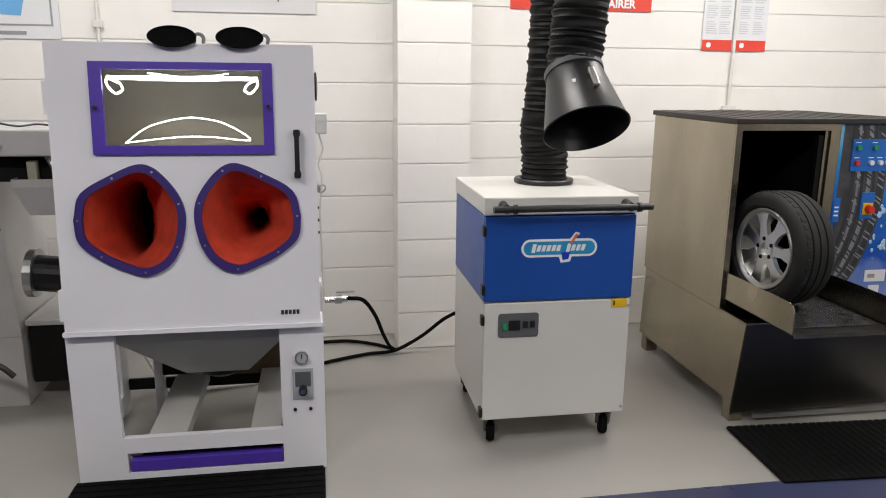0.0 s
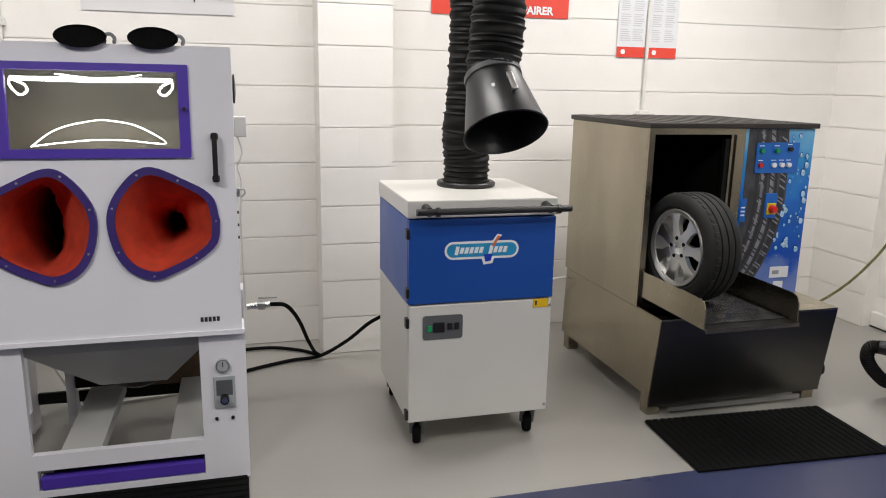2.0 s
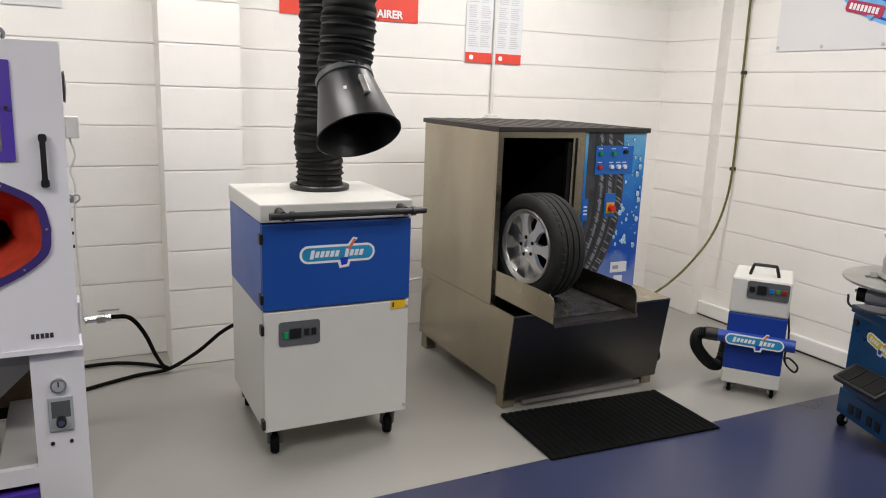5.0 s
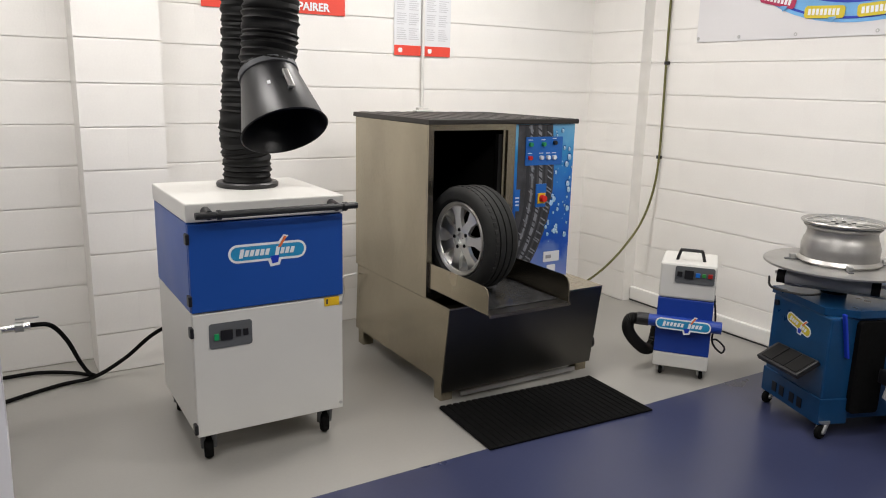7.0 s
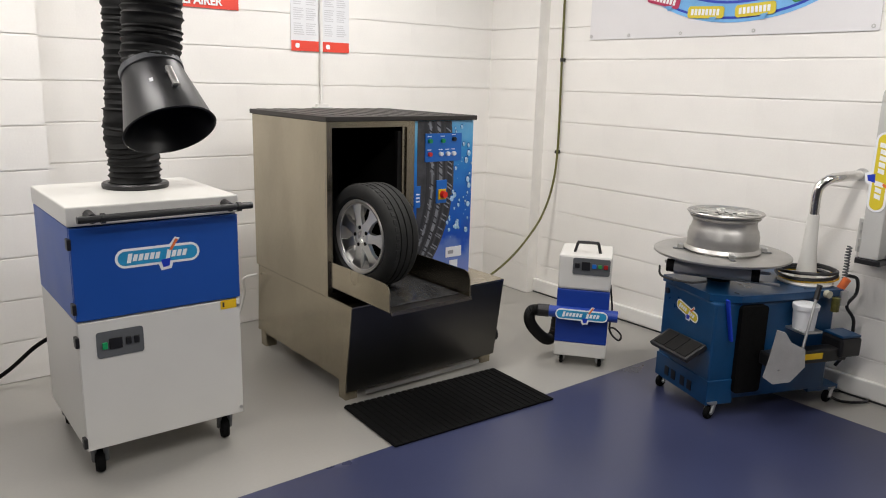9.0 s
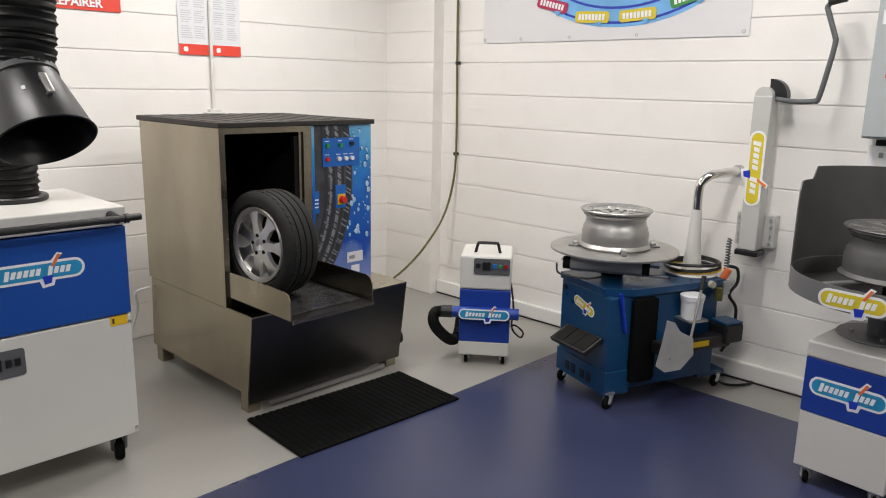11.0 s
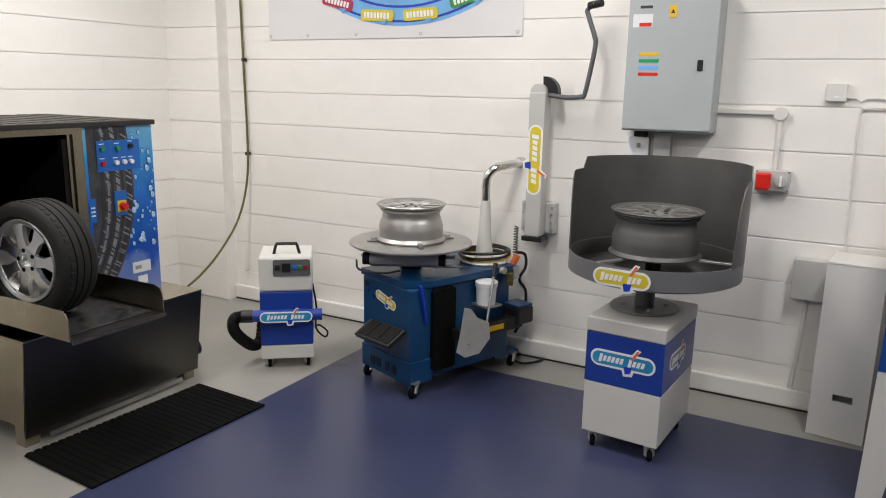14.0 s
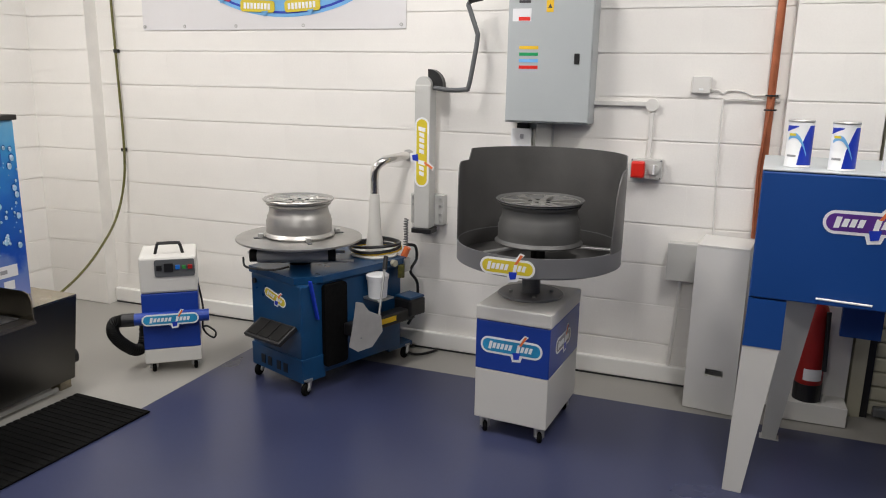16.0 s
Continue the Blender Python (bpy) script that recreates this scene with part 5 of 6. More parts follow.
part("dial_grip", B(4.213, 4.226, -0.008, 0.002, 1.18, 1.23, 0.002), M_LOGOWHITE, rs)
cd = thing("conduit", "white plastic conduit run with round box", "conduit", (4.28, 0.1, 1.5))
part("horizontal_run", B(4.277, 4.298, 0.03, 0.352, 1.530, 1.555, 0.004), M_PVC, cd)
part("round_box", CY((4.298, 0.035, 1.538), (4.270, 0.035, 1.538), 0.033, seg=28), M_PVC, cd)
part("vertical_run", B(4.278, 4.298, 0.022, 0.045, 1.258, 1.50, 0.004), M_PVC, cd)
jb = thing("junction_box", "small white wall junction box with cables", "junction box", (4.28, -0.2, 1.6))
part("box", B(4.268, 4.298, -0.246, -0.156, 1.604, 1.690, 0.004), M_PVC, jb)
part("indicator", B(4.265, 4.268, -0.212, -0.190, 1.618, 1.628, 0.001), M_LOGOWHITE, jb)
part("cable", TU(smooth_path([(4.285, -0.246, 1.622), (4.290, -0.285, 1.620), (4.290, -0.31, 1.605), (4.290, -0.335, 1.620), (4.290, -0.40, 1.618), (4.290, -0.45, 1.598), (4.290, -0.52, 1.602), (4.285, -0.58, 1.606)], 5), 0.004, 6), M_PVC, jb)
part("cable", TU(smooth_path([(4.285, -0.58, 1.572), (4.285, -0.40, 1.577), (4.285, -0.33, 1.572), (4.287, -0.312, 1.54), (4.287, -0.315, 1.2), (4.287, -0.33, 0.85)], 5), 0.0055, 6), M_PVC, jb)
wb = thing("wall_box", "grey metal box on the wall beside the duct cover", "electrical box", (4.26, -0.19, 0.62))
part("case", B(4.215, 4.298, -0.30, -0.112, 0.622, 0.822, 0.004), M_GREY, wb)
part("lid", B(4.207, 4.215, -0.302, -0.110, 0.620, 0.824, 0.003), M_GREY, wb)
part("drop_conduit", TU([Vector((4.285, -0.187, 0.62)), Vector((4.285, -0.175, 0.35)), Vector((4.283, -0.150, 0.01))], 0.011, 8), M_PVC, wb)
dc = thing("duct_cover", "tall white boxed pipe cover standing by the wall", "duct cover", (4.1, -0.38, 0))
part("panel", SH(rect(-0.508, -0.253, 0.004, 0.866), [rect(-0.44, -0.352, 0.198, 0.232)], 0.012, Matrix(((0, 0, -1, 4.0), (1, 0, 0, 0), (0, 1, 0, 0), (0, 0, 0, 1)))), M_PVC, dc)
part("side", B(4.013, 4.298, -0.265, -0.253, 0.004, 0.866), M_PVC, dc)
part("side", B(4.013, 4.298, -0.508, -0.496, 0.004, 0.866), M_PVC, dc)
part("top", B(4.0, 4.298, -0.508, -0.253, 0.867, 0.877, 0.002), M_PVC, dc)
part("pipes_within", B(4.06, 4.29, -0.45, -0.34, 0.02, 0.26), M_ZINC, dc)
dc.matrix_basis = pose(4.085, -0.395, 0, 0, 0, -7.0) @ Matrix.Diagonal((0.93, 0.975, 0.995, 1))
cp_ = thing("copper_pipe", "brown copper pipe with cable tied to it", "pipe", (4.26, -0.55, 0.87))
part("pipe", CY((4.262, -0.541, 3.08), (4.262, -0.531, 0.878), 0.019, seg=16), M_COPPER, cp_)
part("tied_cable", TU(smooth_path([(4.24, -0.545, 1.62), (4.235, -0.525, 1.45), (4.238, -0.512, 1.25), (4.24, -0.515, 1.02), (4.24, -0.52, 0.88)], 6), 0.007, 6), M_COPPER, cp_)
for z in (1.53, 1.60):
    part("cable_tie", LA([(0.021, -0.004), (0.030, -0.004), (0.030, 0.004), (0.021, 0.004)], 20, Matrix.Translation((4.258, -0.536, z))), M_BLACK, cp_)

# banner on the east wall
ban = thing("banner", "white vinyl banner with oval multi-colour logo", "banner", (4.29, 2.41, 1.94))
mb = facing(4.297, 2.41, 2.42, -90)
part("sheet", SH(rect(-0.96, 0.955, -0.485, 0.50, 0.01), [], 0.003, mb @ Matrix.Translation((0, 0, 0.004))), M_VINYL, ban)
def oval(a, b, n=56):
    return [(0.15 + a * math.cos(2 * math.pi * k / n), 0.02 + b * math.sin(2 * math.pi * k / n)) for k in range(n)]
for (a, b, mt, dz) in ((0.76, 0.432, M_SKYBLUE, 0.006), (0.735, 0.412, M_LOGOBLUE, 0.0075), (0.72, 0.398, M_SKYBLUE, 0.009), (0.60, 0.325, M_LOGOBLUE, 0.0105), (0.585, 0.31, M_SKYBLUE, 0.012)):
    part("logo_oval", SH(oval(a, b), [], 0.001, mb @ Matrix.Translation((0, 0, dz))), mt, ban)
for x, y, mt, an in ((-0.05, -0.345, M_LOGOYELLOW, -3), (0.27, -0.345, M_LOGOYELLOW, 3), (-0.36, -0.255, M_LOGOPINK, -14), (0.60, -0.26, M_LOGOGREEN, 14)):
    mm = mb @ Matrix.Translation((x, y, 0.0135)) @ Euler((0, 0, radians(an))).to_matrix().to_4x4()
    lb = part("logo_tab", SH(rect(-0.125, 0.125, -0.035, 0.035, 0.02), [], 0.001, mm), mt, ban)
    for k in range(8):
        part("letter_bar", SH(rect(-0.10 + k * 0.025, -0.083 + k * 0.025, -0.018, 0.018), [], 0.001, mm @ Matrix.Translation((0, 0, 0.0015))), M_LOGOWHITE, lb)
    part("tab_point", SH([(0.03, -0.03), (0.08, -0.025), (0.055, -0.06)], [], 0.001, mm @ Matrix.Translation((0, 0, 0.002))), M_SKYBLUE, lb)
for x in (-0.945, -0.62, -0.22, 0.27, 0.925):
    part("eyelet", LA([(0.005, 0), (0.011, 0), (0.011, 0.003), (0.005, 0.003)], 14, mb @ Matrix.Translation((x, -0.462, 0.004))), M_ZINC, ban)

# hanging cable in the corner
hc = thing("hanging_cable", "black and yellow cable drooping from the wall", "cable", (4.27, 3.6, 0.3))
part("cable", TU(smooth_path([(4.27, 3.61, 3.08), (4.272, 3.61, 2.2), (4.272, 3.604, 1.8), (4.27, 3.592, 1.15), (4.24, 3.60, 0.86), (4.14, 3.60, 0.64), (3.98, 3.60, 0.47), (3.82, 3.60, 0.35), (3.64, 3.60, 0.26), (3.40, 3.62, 0.17), (3.15, 3.70, 0.12), (3.03, 3.75, 0.12)], 8), 0.0085, 8), M_EARTH, hc, "", True)
for z in (1.80, 1.13, 2.3):
    part("clip", B(4.262, 4.298, 3.59, 3.615, z - 0.012, z + 0.012, 0.003), M_BLACK, hc)

# posters, signs and conduit on the north wall
ps = thing("poster", "printed safety poster with red footer", "poster", (2.66, 4.29, 1.79), group="posters")
for x0, x1 in ((2.445, 2.648), (2.672, 2.882)):
    p = part("sheet", SH(rect(x0, x1, 1.795, 2.35), [], 0.003, facing(0, 4.292, 0)), M_PAPER, ps)
    part("red_footer", SH(rect(x0 + 0.001, x1 - 0.001, 1.796, 1.862), [], 0.001, facing(0, 4.2905, 0)), M_SIGNRED, p)
    bm = bmesh.new()
    rnd = random.Random(int(x0 * 100))
    for c0 in (x0 + 0.02, (x0 + x1) / 2 + 0.008):
        for k in range(26):
            if k % 7 == 6:
                continue
            sheet(bm, rect(c0, c0 + rnd.uniform(0.05, 0.078), 1.90 + k * 0.0135, 1.9055 + k * 0.0135), [], 0.0006, facing(0, 4.2902, 0))
    tagged(part("small_print", bm, M_FINEPRINT, p, "grey lines of small print"), kind="stuff")
    part("footer_mark", SH(rect(x0 + 0.03, x0 + 0.06, 1.815, 1.845, 0.01), [], 0.001, facing(0, 4.2890, 0)), M_LOGOWHITE, p)
pc = thing("conduit", "white plastic conduit between the posters", "conduit", (2.66, 4.28, 1.44))
part("tube", CY((2.66, 4.281, 1.45), (2.66, 4.281, 3.09), 0.011, seg=14), M_PVC, pc)
part("end_box", B(2.62, 2.70, 4.255, 4.298, 1.42, 1.455, 0.004), M_PVC, pc)
rsn = thing("red_sign", "red sign board with white capital lettering", "sign", (1.7, 4.29, 2.02))
part("board", SH(rect(1.20, 2.093, 2.018, 2.17), [], 0.004, facing(0, 4.292, 0)), M_SIGNRED, rsn)
words("REPAIRER", 0.066, M_LOGOWHITE, facing(1.985, 4.2870, 2.058), rsn, align="RIGHT", bold=0.0022)
wsn = thing("white_sign", "white sign board with dark lettering", "sign", (-0.34, 4.29, 1.96))
part("board", SH(rect(-0.735, 0.055, 1.958, 2.30), [], 0.004, facing(0, 4.292, 0)), M_VINYL, wsn)
words("Windscreen repairs", 0.085, M_DARKTEXT, facing(-0.34, 4.2870, 2.065), wsn)
psl = thing("poster", "framed poster with blue machine picture", "poster", (-1.7, 4.29, 1.8), group="posters")
part("sheet", SH(rect(-2.1, -1.325, 1.795, 2.5), [], 0.004, facing(0, 4.292, 0)), M_PAPER, psl)
bm = bmesh.new()
sheet(bm, rect(-2.05, -1.36, 1.862, 2.45), [rect(-2.04, -1.37, 1.872, 2.44)], 0.001, facing(0, 4.2905, 0))
part("border", bm, M_TEXT, psl)
part("picture", SH([(-1.62, 1.92), (-1.52, 1.915), (-1.50, 1.99), (-1.49, 2.04), (-1.60, 2.06), (-1.66, 2.03)], [], 0.001, facing(0, 4.2905, 0)), M_SKYBLUE, psl)
part("caption", SH(rect(-1.75, -1.5, 1.815, 1.835), [], 0.001, facing(0, 4.2905, 0)), M_TEXT, psl)
wc = thing("conduit", "thin white conduit above the cabinet", "conduit", (-1.13, 4.28, 1.75))
part("tube", CY((-1.13, 4.283, 1.4), (-1.13, 4.283, 3.09), 0.010, seg=12), M_PVC, wc)
part("clip", B(-1.155, -1.105, 4.27, 4.298, 1.86, 1.90, 0.004), M_PVC, wc)

# air hose and valve behind the blast cabinet
ah = thing("air_hose", "black air hose with brass ball valve", "air hose", (0.4, 3.9, 0))
part("valve_body", CY((0.06, 3.36, 0.53), (0.17, 3.36, 0.535), 0.016, seg=14), M_CHROME, ah, "brass ball valve")
part("valve_nut", CY((0.11, 3.36, 0.532), (0.145, 3.36, 0.532), 0.023, seg=6), M_ZINC, ah)
part("valve_lever", B(0.115, 0.205, 3.352, 3.368, 0.566, 0.572), M_ZINC, ah)
part("hose", TU(smooth_path([(0.17, 3.36, 0.535), (0.25, 3.40, 0.51), (0.32, 3.55, 0.38), (0.38, 3.74, 0.20), (0.43, 3.90, 0.07), (0.46, 3.98, 0.02), (0.36, 4.08, 0.018), (0.20, 4.16, 0.018), (0.0, 4.16, 0.018)], 8), 0.0105, 10), M_RUBBER, ah, "", True)
part("hose", TU(smooth_path([(0.0, 3.80, 0.015), (0.12, 3.86, 0.015), (0.30, 3.93, 0.016), (0.46, 3.93, 0.03), (0.62, 3.93, 0.11), (0.74, 3.80, 0.26), (0.82, 3.62, 0.36), (0.90, 3.42, 0.40)], 8), 0.0105, 10), M_RUBBER, ah, "", True)
lc = thing("floor_cable", "thin cable looping on the floor beside the washer", "cable", (1.9, 3.9, 0))
part("cable", TU(smooth_path([(1.97, 3.86, 0.45), (1.90, 3.90, 0.42), (1.92, 3.95, 0.30), (1.86, 4.0, 0.08), (1.75, 3.95, 0.012), (1.62, 3.98, 0.012), (1.45, 4.1, 0.012)], 6), 0.008, 6), M_PVC, lc)
gc = thing("floor_cable", "white cable trailing under the blast cabinet", "cable", (-0.5, 3.5, 0))
part("cable", TU(smooth_path([(-0.95, 3.75, 0.25), (-0.85, 3.6, 0.16), (-0.72, 3.5, 0.010), (-0.55, 3.55, 0.010), (-0.3, 3.6, 0.010), (-0.1, 3.7, 0.010)], 6), 0.008, 6), M_PVC, gc)

# ---- curing oven on tapered legs ----
ov = thing("curing_oven", "blue curing oven on white tapered legs", "oven", (3.5, -1.1, 0))
ox0, ox1, oy0, oy1 = 3.225, 3.85, -1.75, -0.482
part("body", B(ox0, ox1, oy0, oy1, 0.84, 1.337, 0.006), M_OVENBLUE, ov)
dr = part("door", B(ox0 - 0.015, ox0 - 0.001, oy0 + 0.004, oy1 - 0.002, 0.845, 1.334, 0.004), M_OVENBLUE, ov)
part("pull", CY((ox0 - 0.035, -0.725, 0.872), (ox0 - 0.035, -0.92, 0.868), 0.0045, seg=10), M_LOGOWHITE, dr)
part("top_plate", B(ox0 - 0.01, ox1, oy0, oy1, 1.338, 1.343, 0.001), M_DBGREY, ov)
decal(ov, facing(ox0 - 0.015, -0.865, 1.165, -90), 0.30, 0.088, M_LOGOPURPLE, 8)
def leg(xa, xb, top, bot, zt, mt):
    bm = bmesh.new()
    k = 0.64
    r = []
    for z, (a, b) in ((0.0, bot), (zt, top)):
        r.append([bm.verts.new(v) for v in ((xa, a, z), (xb, a, z), (xb, b, z), (xa, b, z))])
    for i in range(4):
        bm.faces.new((r[0][i], r[0][(i + 1) % 4], r[1][(i + 1) % 4], r[1][i]))
    bm.faces.new(r[0][::-1])
    bm.faces.new(r[1])
    return bm
part("leg_sleeve", leg(3.21, 3.245, (-0.625, -0.482), (-0.625, -0.478), 0.195, M_OVENBLUE), M_OVENBLUE, ov).location.z = 0.643
part("leg", leg(3.212, 3.243, (-0.620, -0.479), (-0.538, -0.462), 0.642, M_GREY), M_WHITE, ov, "white tapered leg")
part("leg", leg(3.79, 3.83, (-0.80, -0.645), (-0.675, -0.61), 0.838, M_GREY), M_GREY, ov, "grey tapered rear leg")
part("leg_foot", B(3.78, 3.84, -0.69, -0.60, 0.0, 0.006), M_GREY, ov)
part("leg", leg(3.212, 3.243, (-1.75, -1.61), (-1.75, -1.68), 0.838, M_GREY), M_WHITE, ov)
part("leg", leg(3.79, 3.83, (-1.75, -1.61), (-1.75, -1.68), 0.838, M_GREY), M_GREY, ov)
part("rear_sleeve", B(3.70, 3.74, -1.045, -0.88, 0.585, 0.838), M_OVENBLUE, ov)
ov.matrix_basis = Matrix.Translation((3.208, -0.482, 0)) @ Euler((0, 0, radians(-3.0))).to_matrix().to_4x4() @ Matrix.Diagonal((1, 0.957, 1, 1)) @ Matrix.Translation((-3.21, 0.48, 0)) @ ov.matrix_basis
def paint_can(x, y):
    cn = thing("paint_can", "white and blue printed paint tin on the oven", "paint can", (x, y, 1.343), group="paint tins on the oven")
    at = Matrix.Translation((x, y, 1.3435))
    part("tin", LA([(0.003, 0.0), (0.046, 0.0), (0.0475, 0.003), (0.046, 0.006), (0.046, 0.172), (0.044, 0.174), (0.003, 0.170)], 36, at), M_LOGOWHITE, cn, "", True)
    part("top_rim", LA([(0.044, 0.171), (0.0475, 0.172), (0.048, 0.176), (0.046, 0.179), (0.043, 0.177)], 36, at, close=True), M_ZINC, cn, "bare metal rim", True)

    def wrap(name, a0, a1, low, high, mat, r, label="", parent=cn):
        bm = bmesh.new()
        cols = []
        for k in range(15):
            u = k / 14
            a = radians(a0 + (a1 - a0) * u)
            cols.append([bm.verts.new((x + r * math.cos(a), y + r * math.sin(a), 1.3435 + z)) for z in (low(u), high(u))])
        for p, q in zip(cols, cols[1:]):
            bm.faces.new((p[0], q[0], q[1], p[1]))
        return part(name, bm, mat, parent, label)

    wrap("blue_swoosh", 172, 300, lambda u: 0.010, lambda u: 0.012 + 0.148 * min(1.0, (u / 0.36) ** 0.55), M_LOGOBLUE, 0.0464, "blue curved label print")
    wrap("corner_mark", 100, 165, lambda u: 0.132 + 0.022 * u, lambda u: 0.158, M_LOGOBLUE, 0.0466)
    band = wrap("pale_crescent", 118, 212, lambda u: 0.100 + 0.022 * math.sin(math.pi * u) - 0.058 * u * u, lambda u: 0.112 + 0.030 * math.sin(math.pi * u) - 0.062 * u * u, M_SKYBLUE, 0.0468, "pale blue crescent")
    wrap("yellow_print", 122, 156, lambda u: 0.120, lambda u: 0.129, M_LOGOYELLOW, 0.0470, "", band)
    wrap("small_label", 120, 165, lambda u: 0.040, lambda u: 0.048, M_TEXT, 0.0466)
    return cn


for x, y in ((3.36, -0.610), (3.30, -0.757), (3.33, -0.94)):
    paint_can(x, y)

fe = thing("fire_extinguisher", "red fire extinguisher with black base by the wall", "fire extinguisher", (4.12, -0.848, 0.104))
part("body", LA([(0.003, 0.16), (0.062, 0.16), (0.065, 0.17), (0.065, 0.50), (0.05, 0.56), (0.03, 0.59), (0.003, 0.59)], 30, Matrix.Translation((4.12, -0.848, 0.03))), M_DARKRED, fe, "", True)
part("base_ring", CY((4.12, -0.848, 0.105), (4.12, -0.848, 0.195), 0.066, seg=30), M_BLACK, fe)
part("label", LA([(0.0662, 0.19), (0.0662, 0.25)], 12, Matrix.Translation((4.12, -0.848, 0.03)), (150, 230)), M_PAPER, fe)
part("hose", CY((4.06, -0.905, 0.28), (4.07, -0.895, 0.58), 0.011, seg=10), M_BLACK, fe)
part("valve", B(4.09, 4.15, -0.875, -0.825, 0.62, 0.68, 0.008), M_BLACK, fe)
wbd = thing("backing_board", "white boxed panel behind the extinguisher", "panel", (4.2, -0.88, 0))
part("board", B(4.199, 4.205, -1.035, -0.70, 0.004, 0.72), M_PVC, wbd)
part("ledge", B(4.045, 4.198, -1.03, -0.70, 0.004, 0.103, 0.003), M_PVC, wbd)
shd = thing("roller_shutter", "pale slatted roller shutter with dark side guide", "roller shutter", (4.27, -1.9, 0), kind="structure")
part("guide", B(4.22, 4.299, -1.115, -1.05, 0.0, 2.4, 0.003), M_SHUTTER, shd)
part("guide_gap", B(4.235, 4.299, -1.15, -1.116, 0.0, 2.4), M_BLACK, shd)
for i in range(30):
    part("slat", B(4.255, 4.290, -2.6, -1.152, 0.012 + i * 0.078, 0.084 + i * 0.078, 0.008), M_SHUTTER, shd)
part("bottom_lock", B(4.20, 4.25, -1.25, -1.17, 0.02, 0.07, 0.01), M_PANELGREY, shd)

# ---- older machine at the left ----
om = thing("wash_cabinet", "light grey parts washing cabinet with black pipe", "wash cabinet", (-1.7, 3.75, 0))
part("column", B(-2.1, -1.40, 3.49, 4.05, 0.0, 0.36, 0.005), M_OLDGREY, om)
bm = bmesh.new()
rings = []
for z, x1, y0 in ((0.362, -1.40, 3.49), (1.02, -1.47, 3.56), (1.14, -1.47, 3.56)):
    rings.append([bm.verts.new(v) for v in ((-2.1, y0, z), (x1, y0, z), (x1, 4.05, z), (-2.1, 4.05, z))])
for p, q in zip(rings, rings[1:]):
    for i in range(4):
        bm.faces.new((p[i], p[(i + 1) % 4], q[(i + 1) % 4], q[i]))
bm.faces.new(rings[-1])
part("body", bm, M_OLDGREY, om)
part("deck", B(-2.1, -1.00, 3.20, 3.75, 1.265, 1.38, 0.008), M_OLDGREY, om)
# Near-black block painting the shaded gap under the deck.
part("deck_gap_shade", B(-2.05, -1.05, 3.30, 3.74, 1.145, 1.25), M_INSIDE, om)
bm = bmesh.new()
rings = []
for z, a, b, f in ((1.0, -1.215, -1.03, 3.26), (1.13, -1.262, -1.03, 3.22), (1.165, -1.262, -1.03, 3.22)):
    rings.append([bm.verts.new(v) for v in ((a, f, z), (b, f, z), (b, 3.50, z), (a, 3.50, z))])
for p, q in zip(rings, rings[1:]):
    for i in range(4):
        bm.faces.new((p[i], p[(i + 1) % 4], q[(i + 1) % 4], q[i]))
bm.faces.new(rings[0][::-1])
part("chute", bm, M_OLDGREY, om, "pale grey hopper chute")
part("chute_well", B(-1.245, -1.05, 3.24, 3.49, 1.10, 1.12), M_INSIDE, om)
part("nozzle", TU(smooth_path([(-1.16, 3.27, 1.30), (-1.12, 3.26, 1.26), (-1.09, 3.25, 1.20), (-1.07, 3.25, 1.16)], 5), 0.013, 8), M_CHROME, om, "", True)
part("deck_wire", TU(smooth_path([(-1.35, 3.35, 1.40), (-1.25, 3.33, 1.386), (-1.18, 3.36, 1.392), (-1.10, 3.34, 1.386)], 6), 0.005, 6), M_BLACK, om)
part("fitting", B(-1.205, -1.165, 3.25, 3.29, 1.13, 1.24, 0.006), M_SHUTTER, om, "brass valve body")
pp = part("outlet_pipe", CY((-1.28, 3.42, 0.70), (-0.98, 3.40, 0.67), 0.085, seg=24), M_BLACK, om, "black outlet pipe")
part("pipe_flange", CY((-1.30, 3.42, 0.70), (-1.265, 3.42, 0.698), 0.115, seg=24), M_ZINC, pp)
# Near-black block painting the shaded opening beside the column.
part("opening_shade", B(-1.39, -1.10, 3.55, 4.0, 0.10, 0.40, 0.004), M_INSIDE, om)
part("hood_top", B(-1.395, -1.06, 3.53, 4.0, 0.402, 0.43, 0.004), M_OLDGREY, om)
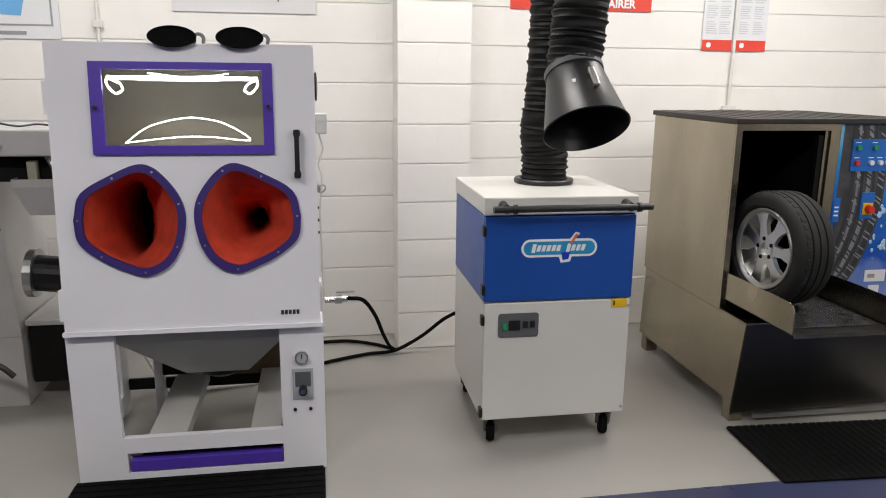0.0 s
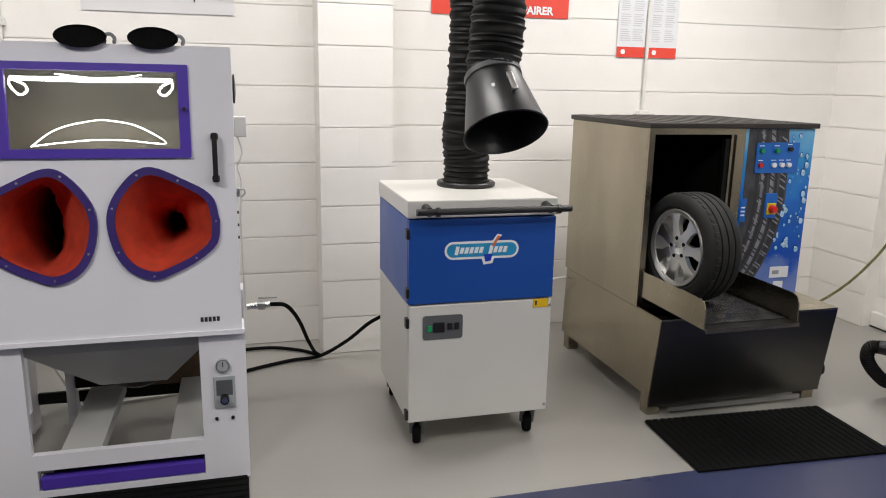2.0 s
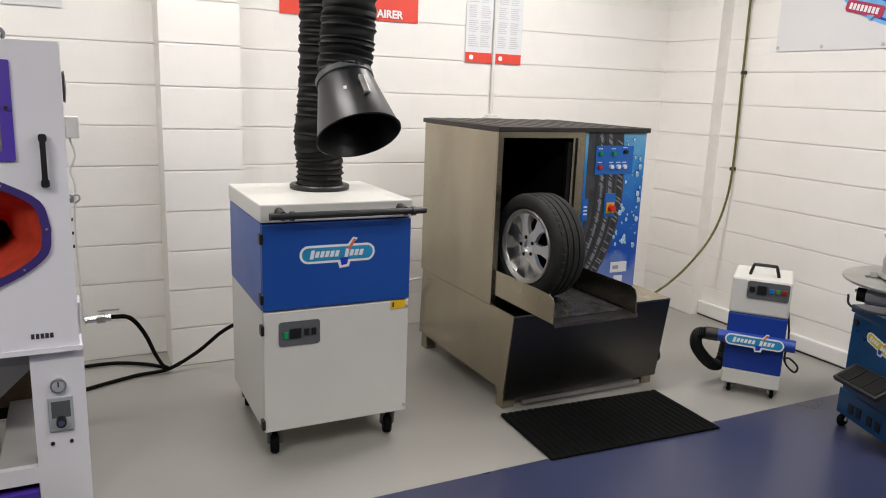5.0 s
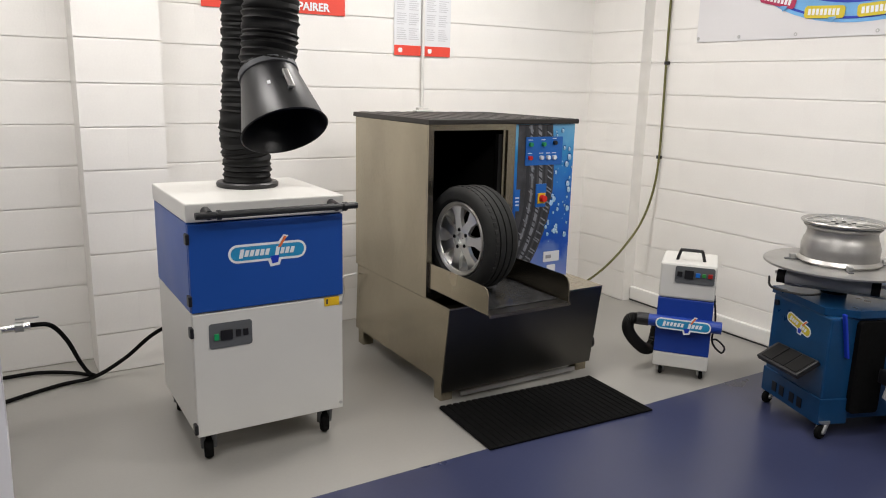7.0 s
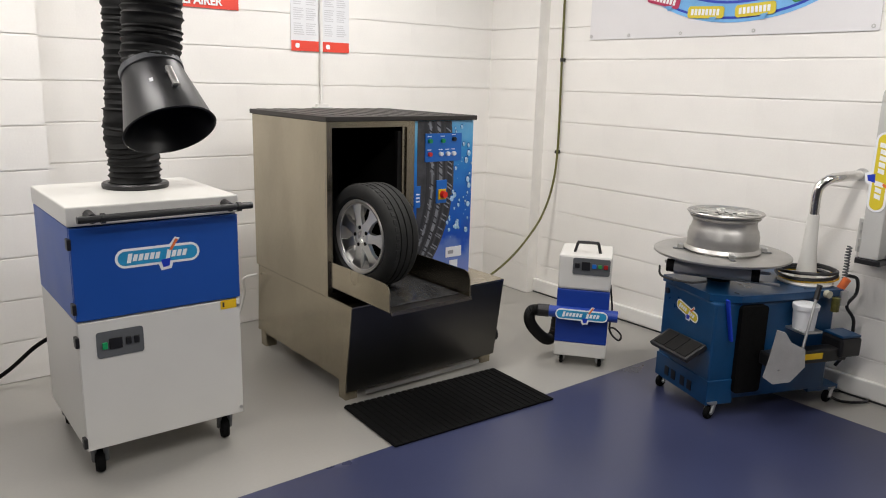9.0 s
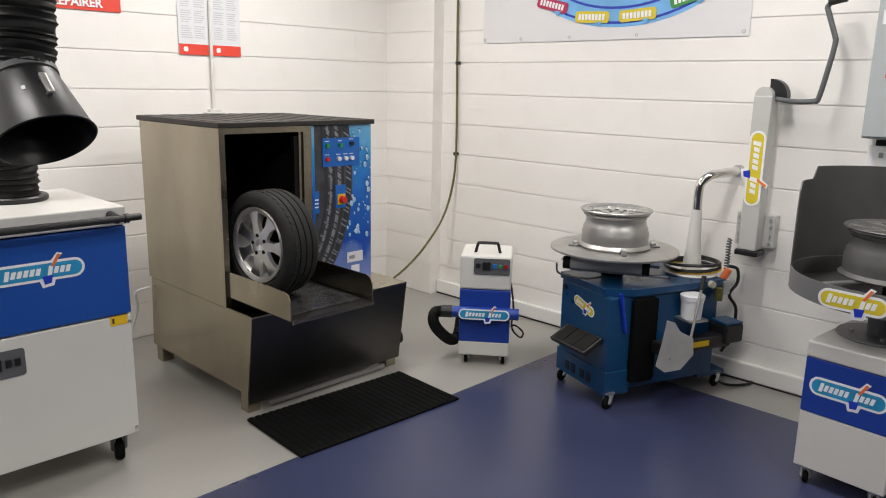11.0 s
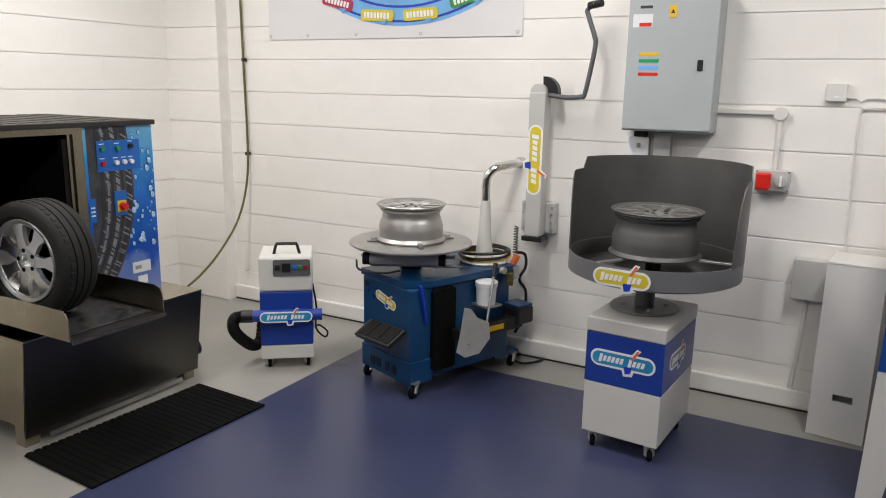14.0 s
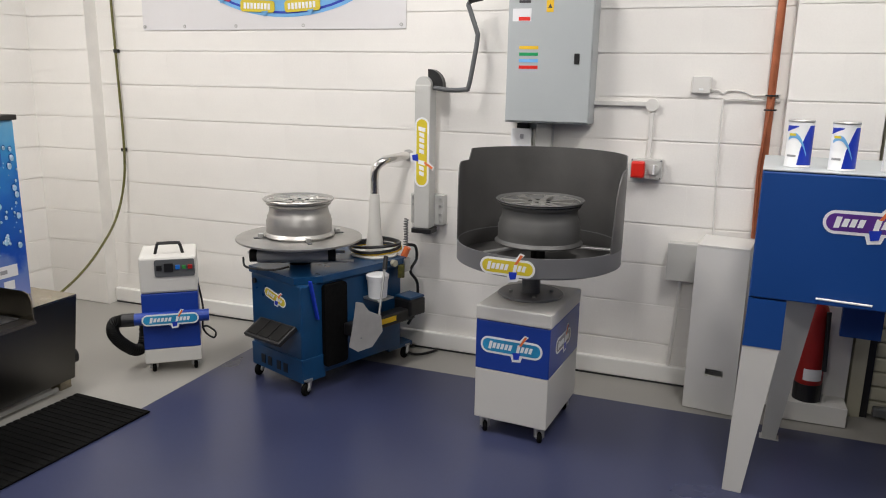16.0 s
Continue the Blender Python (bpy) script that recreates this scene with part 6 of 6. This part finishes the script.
part("loose_hose", TU(smooth_path([(-1.6, 3.3, 0.34), (-1.5, 3.28, 0.33), (-1.42, 3.28, 0.29), (-1.37, 3.28, 0.24)], 6), 0.014, 8), M_BLACK, om)
part("deck_latch", B(-1.34, -1.27, 3.193, 3.20, 1.30, 1.315), M_ZINC, om)
part("hanging_lamp", B(-1.62, -1.40, 3.3, 3.36, 1.40, 1.62, 0.01), M_BLACK, om)

# ---- block courses of the walls ----
def block_mesh(w, h, d):
    bm = bmesh.new()
    box(bm, -w / 2 + 0.0001, w / 2 - 0.0001, 0, d, 0.0008, h - 0.0008)
    es = [e for e in bm.edges if all(v.co.y < 1e-5 for v in e.verts)]
    hz = [e for e in es if abs(e.verts[0].co.z - e.verts[1].co.z) < 1e-5]
    bmesh.ops.bevel(bm, geom=hz, offset=0.0045, segments=2, affect="EDGES")
    me = bpy.data.meshes.new("block")
    bm.to_mesh(me)
    bm.free()
    me.materials.append(M_WALL)
    return me


MESHES = {}
COURSE, UNIT = 0.225, 0.45
rnd = random.Random(11)


def courses(parent, start, direction, length, yaw, rows, stagger=True, x_shift=0.0):
    for k in range(rows):
        u = -(UNIT / 2 if (k % 2 and stagger) else 0.0) - x_shift
        while u < length - 1e-4:
            a, b = max(u, 0.0), min(u + UNIT, length)
            u += UNIT
            if b - a < 0.02:
                continue
            key = round(b - a, 3)
            if key not in MESHES:
                MESHES[key] = block_mesh(key, COURSE, 0.0048)
            ob = new("block", MESHES[key])
            ob.parent = parent
            c = Vector(start) + Vector(direction) * ((a + b) / 2)
            ob.matrix_basis = pose(c.x, c.y, k * COURSE, 0, 0, yaw)


courses(wall_north, (-2.3, WY, 0), (1, 0, 0), 2.796, 0, 10)
courses(wall_north, (0.914, WY, 0), (1, 0, 0), 3.287, 0, 10, x_shift=0.2)
courses(pier_north, (0.496, 4.03, 0), (1, 0, 0), 0.418, 0, 10)
courses(wall_east, (WX, 3.775, 0), (0, -1, 0), 4.381, -90, 10, x_shift=0.1)
courses(pier_corner, (4.195, 4.3, 0), (0, -1, 0), 0.525, -90, 10)
courses(pier_east, (4.2, -0.606, 0), (0, -1, 0), 0.424, -90, 10)
